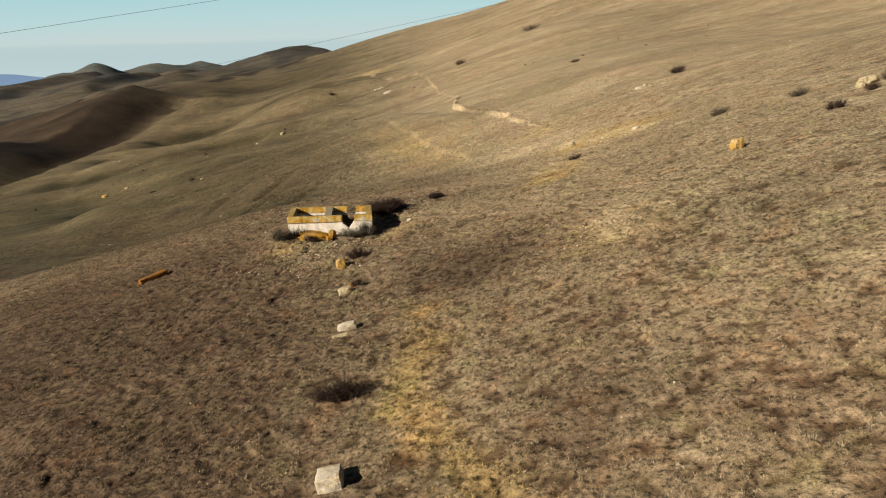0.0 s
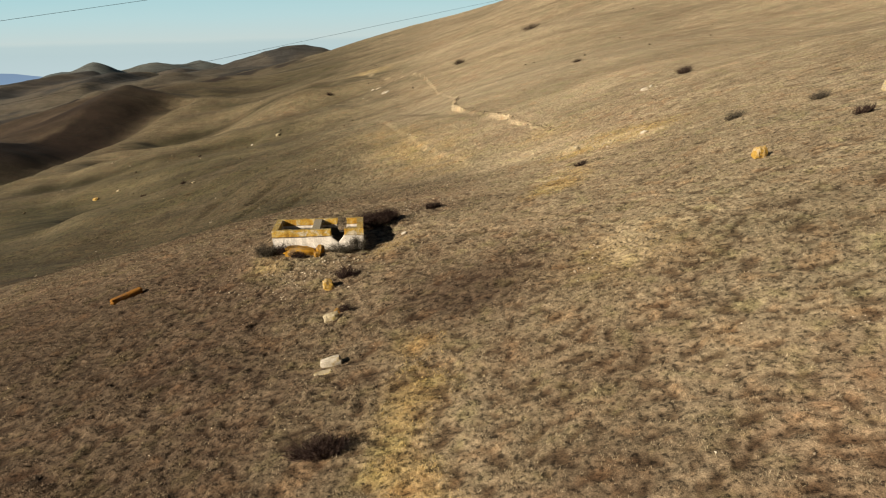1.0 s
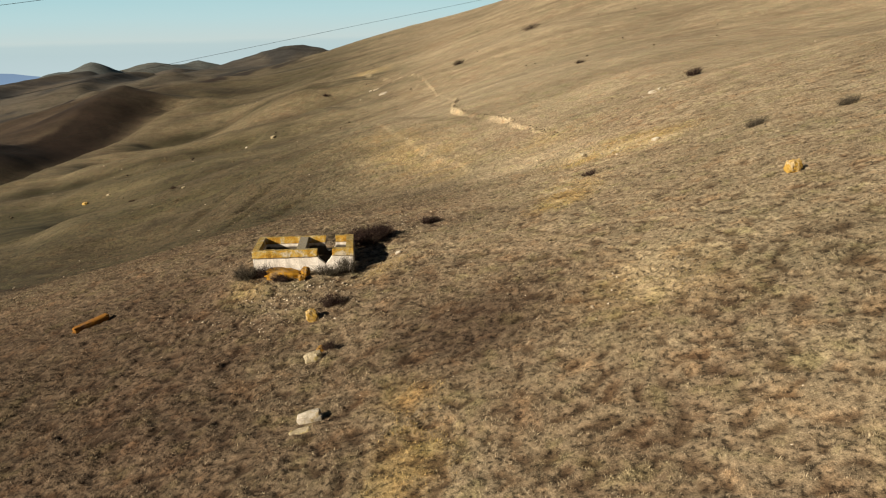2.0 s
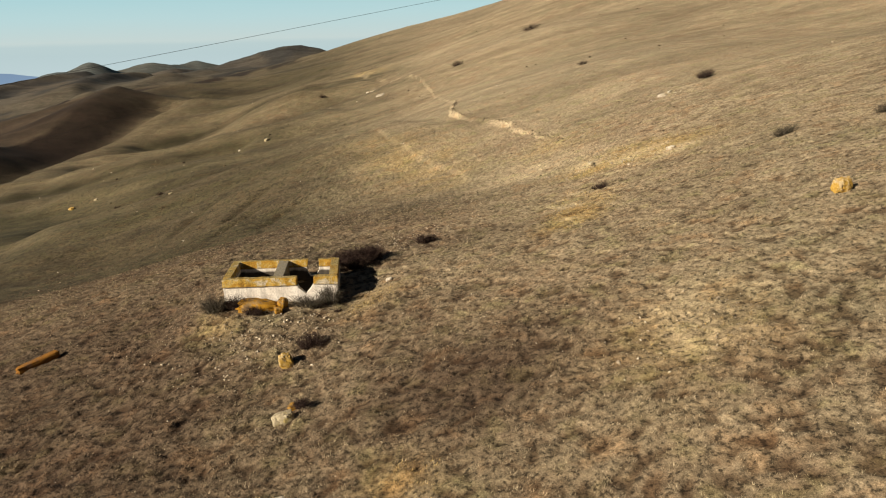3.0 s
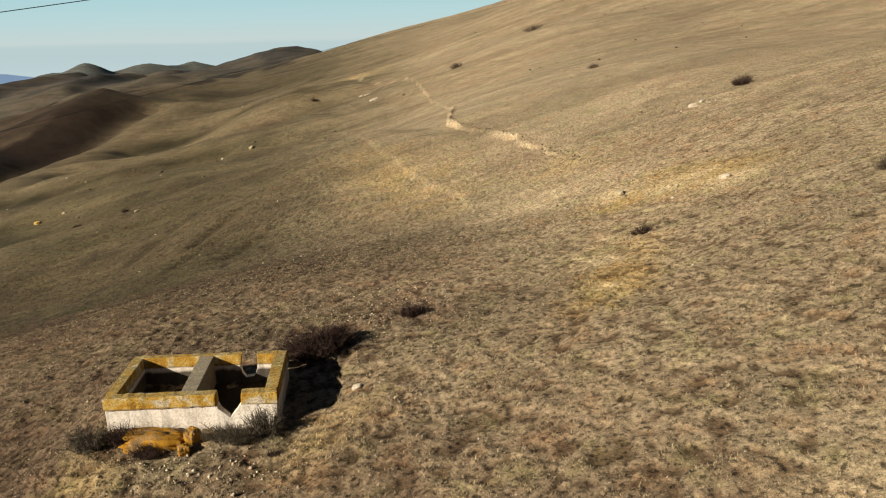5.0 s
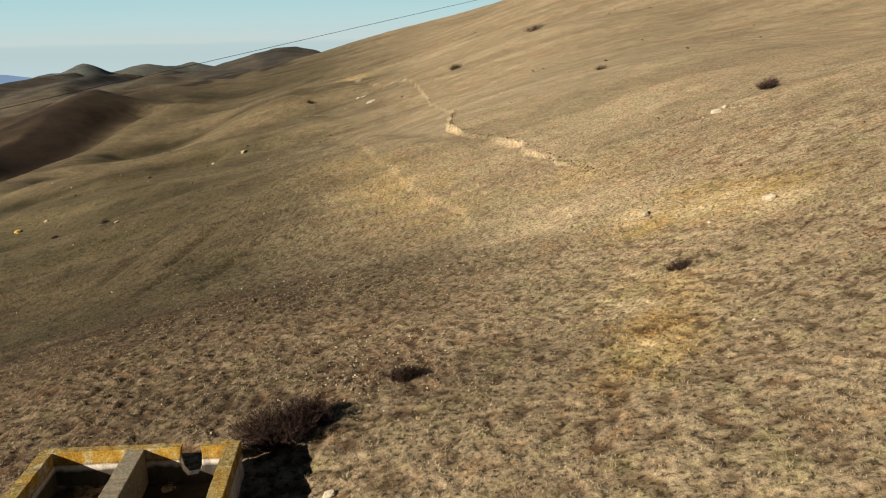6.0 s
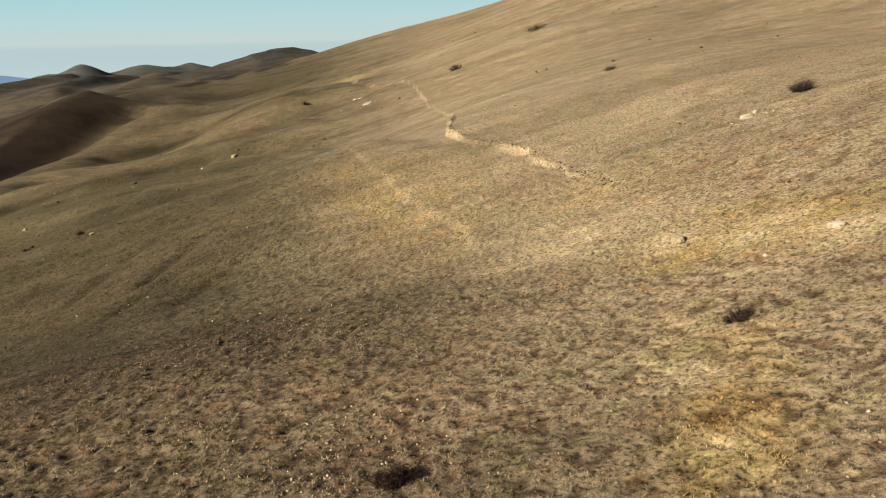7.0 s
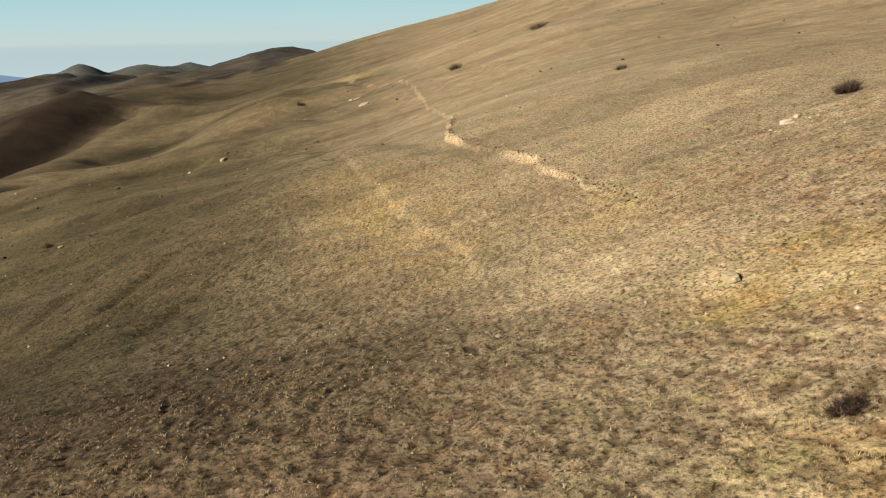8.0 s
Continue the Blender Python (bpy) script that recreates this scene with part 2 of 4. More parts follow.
def bump(n, l, b, height, strength, distance):
    k = n.new("ShaderNodeBump")
    k.inputs["Strength"].default_value, k.inputs["Distance"].default_value = strength, distance
    l.new(height, k.inputs["Height"])
    l.new(k.outputs[0], b.inputs["Normal"])


def attribute(n, name):
    a = n.new("ShaderNodeAttribute")
    a.attribute_name = name
    return a.outputs["Fac"]


def mapped(n, l, co, size, turn):
    """Coordinates stretched to cells of the given size, turned by degrees in plan."""
    k = n.new("ShaderNodeMapping")
    k.vector_type = "TEXTURE"
    k.inputs["Scale"].default_value = size
    k.inputs["Rotation"].default_value = (0, 0, radians(turn))
    l.new(co, k.inputs[0])
    return k.outputs[0]


def ground_material():
    m, n, l, b = material("dry_steppe_ground", 0.95)
    co = n.new("ShaderNodeTexCoord").outputs["Object"]
    bands = noise_node(n, l, mapped(n, l, co, (45, 11, 50), 8), 1.0, 6, 0.62, 0.6)
    streaks = noise_node(n, l, mapped(n, l, co, (5.2, 2.4, 5), 9), 1.0, 5, 0.62, 0.4)
    field = noise_node(n, l, co, 0.11, 5, 0.6, 0.5)
    patch = noise_node(n, l, co, 0.42, 6, 0.62, 0.3)
    hue = noise_node(n, l, co, 0.75, 5, 0.6)
    lump = noise_node(n, l, co, 3.6, 3, 0.6)
    clump = noise_node(n, l, co, 6.5, 4, 0.65)
    grain = noise_node(n, l, co, 30.0, 3, 0.7)
    tone = ramp(n, l, patch, [(0.34, (0.185, 0.132, 0.082)), (0.5, (0.250, 0.190, 0.120)), (0.66, (0.320, 0.250, 0.162))])
    tone = mix(n, l, "MIX", ramp(n, l, field, [(0.50, grey(0)), (0.66, grey(0.65))]), tone, (0.178, 0.155, 0.094))
    tone = mix(n, l, "MIX", ramp(n, l, field, [(0.36, grey(0.55)), (0.47, grey(0))]), tone, (0.195, 0.128, 0.080))
    green = maths(n, l, "MULTIPLY", attribute(n, "olive"), ramp(n, l, bands, [(0.35, grey(0.55)), (0.6, grey(1.0))]))
    tone = mix(n, l, "MIX", green, tone, (0.050, 0.043, 0.022))
    tone = mix(n, l, "MIX", maths(n, l, "MULTIPLY", attribute(n, "lush"), 0.9), tone, (0.034, 0.030, 0.014))
    tone = mix(n, l, "MIX", maths(n, l, "MULTIPLY", attribute(n, "crest"), 0.62), tone, (0.165, 0.130, 0.076))
    tone = mix(n, l, "MIX", maths(n, l, "MULTIPLY", attribute(n, "pale"), 0.72), tone, (0.40, 0.330, 0.220))
    tone = mix(n, l, "MIX", maths(n, l, "MULTIPLY", attribute(n, "heath"), 0.9), tone, (0.082, 0.055, 0.036))
    # dark maroon cover, also painting the shade on spur and scarp faces
    tone = mix(n, l, "MIX", maths(n, l, "MULTIPLY", attribute(n, "shade_cover"), 0.95), tone, (0.014, 0.0075, 0.0065))
    # distant ground tinted blue-grey: the air's haze put into its colour
    tone = mix(n, l, "MIX", attribute(n, "far_haze"), tone, (0.090, 0.106, 0.112))
    tone = mix(n, l, "MIX", maths(n, l, "MULTIPLY", attribute(n, "straw"), 0.85), tone, (0.36, 0.262, 0.115))
    tone = mix(n, l, "MIX", attribute(n, "bare"), tone, (0.50, 0.40, 0.25))
    tone = mix(n, l, "MULTIPLY", attribute(n, "gap_tone"), tone, (0.36, 0.31, 0.28))
    rough_side = maths(n, l, "MULTIPLY_ADD", attribute(n, "olive"), 0.5)
    rough_side.node.inputs[2].default_value = 0.42
    tone = mix(n, l, "MULTIPLY", rough_side, tone, ramp(n, l, bands, [(0.38, grey(0.55)), (0.5, grey(1.0)), (0.62, grey(1.35))]))
    spotted = maths(n, l, "MULTIPLY", attribute(n, "olive"), ramp(n, l, noise_node(n, l, co, 1.7, 4, 0.65, 0.3), [(0.52, grey(0)), (0.62, grey(0.75))]))
    tone = mix(n, l, "MIX", spotted, tone, (0.030, 0.025, 0.014))
    tone = mix(n, l, "MULTIPLY", maths(n, l, "MULTIPLY", rough_side, 0.6), tone, ramp(n, l, streaks, [(0.38, grey(0.66)), (0.5, grey(1.0)), (0.62, grey(1.25))]))
    tone = mix(n, l, "MULTIPLY", 0.8, tone, ramp(n, l, hue, [(0.34, (1.06, 0.92, 0.82)), (0.46, (0.98, 0.98, 1.0)), (0.54, (1.0, 1.0, 1.0)), (0.66, (0.95, 1.03, 0.86))]))
    tone = mix(n, l, "MULTIPLY", 1.0, tone, ramp(n, l, lump, [(0.36, grey(0.75)), (0.5, grey(1.0)), (0.64, grey(1.12))]))
    tone = mix(n, l, "MULTIPLY", 1.0, tone, ramp(n, l, clump, [(0.37, grey(0.26)), (0.46, grey(0.92)), (0.62, grey(1.35))]))
    tone = mix(n, l, "MULTIPLY", 0.9, tone, ramp(n, l, grain, [(0.32, grey(0.4)), (0.5, grey(1.0)), (0.7, grey(1.5))]))
    l.new(tone, b.inputs["Base Color"])
    relief = maths(n, l, "ADD", maths(n, l, "MULTIPLY", lump, 1.5), maths(n, l, "ADD", maths(n, l, "MULTIPLY", clump, 0.9), maths(n, l, "MULTIPLY", grain, 0.3)))
    bump(n, l, b, relief, 1.0, 0.035)
    return m


def island_material(name, stops, rough=0.9, translucent=0.0):
    """A colour for each loose piece, with a little grain."""
    m, n, l, b = material(name, rough)
    geo = n.new("ShaderNodeNewGeometry")
    tone = ramp(n, l, geo.outputs["Random Per Island"], stops)
    co = n.new("ShaderNodeTexCoord").outputs["Object"]
    tone = mix(n, l, "MULTIPLY", 0.6, tone, ramp(n, l, noise_node(n, l, co, 9, 3), [(0.3, grey(0.7)), (0.7, grey(1.25))]))
    tone = mix(n, l, "MULTIPLY", 0.7, tone, ramp(n, l, noise_node(n, l, co, 0.75, 5, 0.6), [(0.34, (1.02, 0.92, 0.84)), (0.46, (0.98, 0.98, 1.0)), (0.54, (1.0, 1.0, 1.0)), (0.66, (0.98, 1.02, 0.86))]))
    clumps = noise_node(n, l, co, 6.5, 3, 0.62)
    tone = mix(n, l, "MULTIPLY", 0.8, tone, ramp(n, l, clumps, [(0.36, grey(0.42)), (0.48, grey(1.0)), (0.62, grey(1.3))]))
    l.new(tone, b.inputs["Base Color"])
    return m


def stone_material(name, light, dark, lichen, amount, scale=7.0):
    """Weathered stone with lichen."""
    m, n, l, b = material(name, 0.9)
    co = n.new("ShaderNodeTexCoord").outputs["Object"]
    tone = mix(n, l, "MIX", ramp(n, l, noise_node(n, l, co, scale, 6, 0.65), [(0.35, grey(0)), (0.65, grey(1))]), dark, light)
    spread = ramp(n, l, noise_node(n, l, co, scale * 0.45, 5, 0.7, 0.4), [(0.62 - 0.45 * amount, grey(0)), (0.74 - 0.45 * amount, grey(1))])
    tone = mix(n, l, "MIX", spread, tone, mix(n, l, "MIX", noise_node(n, l, co, scale * 2.2, 4), lichen, tuple(0.55 * c for c in lichen)))
    tone = mix(n, l, "MULTIPLY", 0.7, tone, ramp(n, l, noise_node(n, l, co, scale * 6, 3, 0.7), [(0.35, grey(0.6)), (0.6, grey(1.15))]))
    l.new(tone, b.inputs["Base Color"])
    bump(n, l, b, noise_node(n, l, co, scale * 3, 6, 0.7), 0.7, 0.03)
    return m


def trough_material():
    """White-plastered concrete; the weathered rim carries orange lichen."""
    m, n, l, b = material("lichened_trough_concrete", 0.9)
    co = n.new("ShaderNodeTexCoord").outputs["Object"]
    sep = n.new("ShaderNodeSeparateXYZ")
    l.new(co, sep.inputs[0])
    blotch = noise_node(n, l, co, 2.6, 6, 0.65, 0.3)
    fine = noise_node(n, l, co, 22, 4, 0.7)
    plaster = mix(n, l, "MIX", ramp(n, l, noise_node(n, l, co, 1.7, 6, 0.7), [(0.48, grey(0)), (0.75, grey(0.75))]), (0.74, 0.68, 0.61), (0.40, 0.33, 0.26))
    foot = maths(n, l, "SUBTRACT", 1.0, maths(n, l, "ADD", maths(n, l, "MULTIPLY", sep.outputs["Z"], 2.4), maths(n, l, "MULTIPLY", blotch, 0.9)), True)
    plaster = mix(n, l, "MIX", maths(n, l, "MULTIPLY", foot, 1.4, True), plaster, (0.19, 0.15, 0.105))
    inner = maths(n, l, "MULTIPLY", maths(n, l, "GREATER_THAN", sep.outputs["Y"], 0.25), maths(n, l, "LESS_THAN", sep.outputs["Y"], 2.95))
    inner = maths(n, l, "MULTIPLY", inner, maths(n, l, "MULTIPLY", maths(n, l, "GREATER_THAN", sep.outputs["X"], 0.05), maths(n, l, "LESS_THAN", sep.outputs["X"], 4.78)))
    # inner walls darkened below the rim: the basins' shade put into the plaster
    basin_shade = ramp(n, l, maths(n, l, "ADD", sep.outputs["Z"], maths(n, l, "MULTIPLY", blotch, 0.22)), [(0.74, grey(0.95)), (0.84, grey(0.0))])
    plaster = mix(n, l, "MIX", maths(n, l, "MULTIPLY", inner, basin_shade), plaster, (0.055, 0.045, 0.033))
    orange = ramp(n, l, noise_node(n, l, co, 1.9, 8, 0.66, 0.5), [(0.30, (0.16, 0.11, 0.05)), (0.40, (0.37, 0.195, 0.028)), (0.47, (0.46, 0.280, 0.050)), (0.53, (0.44, 0.315, 0.105)), (0.58, (0.52, 0.44, 0.31)), (0.65, (0.56, 0.49, 0.39)), (0.72, (0.40, 0.25, 0.05))])
    lower = ramp(n, l, maths(n, l, "ADD", sep.outputs["Z"], maths(n, l, "MULTIPLY", noise_node(n, l, co, 9, 5, 0.7), 0.14)), [(0.905, grey(1)), (0.955, grey(0))])
    orange = mix(n, l, "MIX", maths(n, l, "MULTIPLY", lower, 0.8), orange, (0.12, 0.08, 0.042))
    facing = n.new("ShaderNodeSeparateXYZ")
    l.new(n.new("ShaderNodeNewGeometry").outputs["True Normal"], facing.inputs[0])
    crust = ramp(n, l, noise_node(n, l, co, 11, 7, 0.75, 0.3), [(0.36, (0.12, 0.095, 0.05)), (0.47, (0.27, 0.215, 0.095)), (0.55, (0.37, 0.275, 0.09)), (0.66, (0.46, 0.40, 0.27))])
    weather = maths(n, l, "MULTIPLY", ramp(n, l, facing.outputs["Z"], [(0.6, grey(0)), (0.8, grey(1))]), ramp(n, l, noise_node(n, l, co, 1.6, 5, 0.65), [(0.38, grey(0.25)), (0.6, grey(0.95))]))
    orange = mix(n, l, "MIX", weather, orange, crust)
    height = maths(n, l, "ADD", sep.outputs["Z"], maths(n, l, "MULTIPLY", blotch, 0.10))
    rim = ramp(n, l, height, [(0.85, grey(0)), (0.90, grey(1))])
    tone = mix(n, l, "MIX", rim, plaster, orange)
    streak = n.new("ShaderNodeMapping")
    streak.inputs["Scale"].default_value = (6, 6, 0.5)
    l.new(co, streak.inputs[0])
    runs = noise_node(n, l, streak.outputs[0], 1.0, 4, 0.6)
    tone = mix(n, l, "MULTIPLY", 0.8, tone, ramp(n, l, runs, [(0.32, grey(0.6)), (0.55, grey(1.0))]))
    tone = mix(n, l, "MULTIPLY", mix(n, l, "MIX", rim, grey(0.5), grey(0.95)), tone, ramp(n, l, fine, [(0.34, grey(0.38)), (0.5, grey(0.95)), (0.66, grey(1.25))]))
    l.new(tone, b.inputs["Base Color"])
    bump(n, l, b, maths(n, l, "ADD", fine, blotch), 0.5, 0.03)
    return m


def cable_material():
    m, n, l, b = material("dark_cable", 0.6, 0.3)
    co = n.new("ShaderNodeTexCoord").outputs["Object"]
    l.new(ramp(n, l, noise_node(n, l, co, 3, 3), [(0.3, (0.02, 0.02, 0.022)), (0.7, (0.05, 0.048, 0.045))]), b.inputs["Base Color"])
    return m


GROUND = ground_material()
GRASS = island_material("dry_grass", [(0.0, (0.18, 0.130, 0.080)), (0.3, (0.265, 0.205, 0.131)), (0.7, (0.355, 0.285, 0.188)), (1.0, (0.43, 0.355, 0.235))])
HEATH = island_material("brown_grass", [(0.0, (0.060, 0.037, 0.024)), (0.4, (0.118, 0.081, 0.052)), (0.85, (0.180, 0.130, 0.086)), (1.0, (0.25, 0.19, 0.125))])
STRAWG = island_material("straw_grass", [(0.0, (0.25, 0.165, 0.064)), (0.5, (0.39, 0.275, 0.116)), (1.0, (0.48, 0.36, 0.170))])
TWIG = island_material("dry_twigs", [(0.0, (0.020, 0.012, 0.011)), (0.6, (0.055, 0.033, 0.028)), (1.0, (0.12, 0.080, 0.060))])
TWIG_GREY = island_material("grey_twigs", [(0.0, (0.035, 0.028, 0.024)), (0.6, (0.095, 0.080, 0.058)), (1.0, (0.20, 0.17, 0.12))])
PEBBLE = island_material("pale_stones", [(0.0, (0.18, 0.14, 0.10)), (0.6, (0.34, 0.28, 0.20)), (1.0, (0.55, 0.48, 0.38))], 0.85)
DUNG = island_material("dark_clods", [(0.0, (0.035, 0.025, 0.017)), (1.0, (0.10, 0.072, 0.048))], 0.95)
CLOD = island_material("bank_soil", [(0.0, (0.22, 0.16, 0.09)), (0.6, (0.38, 0.29, 0.18)), (1.0, (0.55, 0.45, 0.31))], 0.95)
WHITE_STONE = stone_material("pale_limestone", (0.58, 0.52, 0.44), (0.40, 0.35, 0.27), (0.42, 0.32, 0.16), 0.25)
TAN_STONE = stone_material("tan_limestone", (0.45, 0.385, 0.27), (0.27, 0.22, 0.14), (0.46, 0.36, 0.14), 0.25)
LICHEN_STONE = stone_material("orange_lichen_stone", (0.55, 0.44, 0.27), (0.34, 0.25, 0.13), (0.47, 0.29, 0.06), 0.50)
RUST = stone_material("rusty_orange_slab", (0.25, 0.122, 0.042), (0.11, 0.058, 0.03), (0.30, 0.132, 0.022), 0.5)
CONCRETE = stone_material("grey_concrete", (0.34, 0.30, 0.24), (0.17, 0.15, 0.115), (0.34, 0.27, 0.12), 0.25, 11)
ORANGE = stone_material("orange_lichen_rubble", (0.40, 0.26, 0.10), (0.13, 0.08, 0.045), (0.44, 0.22, 0.02), 0.45, 6)
MUD = stone_material("dried_mud", (0.06, 0.042, 0.028), (0.025, 0.018, 0.013), (0.05, 0.042, 0.02), 0.3)
TROUGH = trough_material()
CABLE = cable_material()


# ---------------------------------------------------------------- the ground sheet
def spread(a, b, fine, low, high, grow_low, grow_high):
    """Grid lines: even between a and b, then wider and wider out to low and high."""
    mid = list(np.arange(a, b, fine))
    up, s = [mid[-1]], fine
    while up[-1] < high:
        s += grow_high * s
        up.append(up[-1] + s)
    down, s = [mid[0]], fine
    while down[-1] > low:
        s += grow_low * s
        down.append(down[-1] - s)
    return np.array(down[:0:-1] + mid + up[1:])


def quick_mesh(name, verts, faces, smooth=False):
    """A mesh from arrays of places and of faces that all have the same number of corners."""
    me = bpy.data.meshes.new(name)
    faces = np.asarray(faces, np.int32)
    k = faces.shape[1]
    me.vertices.add(len(verts))
    me.vertices.foreach_set("co", np.asarray(verts, np.float32).ravel())
    me.loops.add(faces.size)
    me.loops.foreach_set("vertex_index", faces.ravel())
    me.polygons.add(len(faces))
    me.polygons.foreach_set("loop_start", np.arange(0, faces.size, k, dtype=np.int32))
    if smooth:
        me.polygons.foreach_set("use_smooth", np.ones(len(faces), bool))
    me.update(calc_edges=True)
    me.validate()
    return me


def add_value(me, name, values):
    a = me.attributes.new(name, "FLOAT", "POINT")
    a.data.foreach_set("value", np.asarray(values, np.float32).ravel())


# a faint trail along the lip of the slope
TRAIL = [(-30, 66.5), (-22, 64), (-14.5, 61), (-10.5, 60.3), (-7, 62.2), (-3.5, 65), (0.5, 67.5)]


def heath_mask(x, y):
    edge = x - np.interp(y, [8, 15, 25, 34, 40, 45, 53, 60, 66, 80, 100], [0, -1, -1.2, -4.5, -9, -2, 1.5, 0.5, 0, -6, -12]) + 2.2 * fractal(x, y, 7, 51, 4)
    near = (0.70 + 0.22 * step(-x, 4, 9)) * (1 - 0.38 * step(y, 37, 45)) * step(-edge, -4.0, 4.5) * (1 - step(line_offset(x, y, TRAIL)[0], 0, 2.5) * step(y, 46, 52)) + spots([(2.4, 12.6, 1.6, 0.45), (4.6, 14.5, 1.8, 0.4), (2.2, 26.5, 2.2, 0.55), (4, 30.5, 2.4, 0.45), (0.5, 28.5, 2.0, 0.5), (-0.5, 44.5, 2.8, 0.3), (2.5, 45, 2.5, 0.25), (-1.5, 34, 2.0, 0.35)], x, y)
    away = np.hypot(x, y)
    low = step(-x - 0.2 * (200 - y), 78, 112) * step(y, 120, 190) * (0.75 + 0.5 * fractal(x / 2, y, 60, 52, 3)) * step(-away, -900, -400)
    far = step(away, 420, 800) * np.clip(0.5 + 0.7 * fractal(x / 2, y, 170, 53, 4), 0, 1) * step(-x, 60, 160) * step(-away, -1500, -1100)
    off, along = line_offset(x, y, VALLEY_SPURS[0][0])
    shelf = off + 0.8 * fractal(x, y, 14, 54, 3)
    # right side of the valley spur darkened: its shade put into the colour
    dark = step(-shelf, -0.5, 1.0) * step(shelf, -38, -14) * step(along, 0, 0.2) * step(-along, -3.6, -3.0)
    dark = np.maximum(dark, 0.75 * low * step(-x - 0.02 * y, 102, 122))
    # shaded faces of the far scarps, painted dark the same way
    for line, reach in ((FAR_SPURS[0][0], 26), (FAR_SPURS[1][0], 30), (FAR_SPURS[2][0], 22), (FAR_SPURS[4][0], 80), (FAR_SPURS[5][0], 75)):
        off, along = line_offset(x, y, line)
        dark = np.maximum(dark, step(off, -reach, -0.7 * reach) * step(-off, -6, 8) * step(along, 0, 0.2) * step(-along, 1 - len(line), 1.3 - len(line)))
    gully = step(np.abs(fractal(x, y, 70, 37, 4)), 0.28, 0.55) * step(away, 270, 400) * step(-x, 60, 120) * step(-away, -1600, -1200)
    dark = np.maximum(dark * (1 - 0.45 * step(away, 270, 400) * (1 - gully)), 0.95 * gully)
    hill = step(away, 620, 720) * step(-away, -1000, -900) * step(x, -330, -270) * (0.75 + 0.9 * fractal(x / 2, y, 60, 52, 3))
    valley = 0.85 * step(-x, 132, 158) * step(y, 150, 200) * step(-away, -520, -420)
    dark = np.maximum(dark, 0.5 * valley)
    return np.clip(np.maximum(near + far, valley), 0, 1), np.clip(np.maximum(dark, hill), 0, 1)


def olive_mask(x, y):
    left = step(-x - 3 * fractal(x, y, 16, 64, 3), -6, 14 + 0.22 * np.clip(y - 60, 0, 300)) * step(y, 50, 66) * (1 - 0.25 * step(y, 120, 200)) * (0.88 + 0.3 * fractal(x / 2, y, 45, 55, 3))
    return np.clip(left + 0.14 * step(fractal(x, y, 14, 56, 3), 0.2, 0.7), 0, 1)


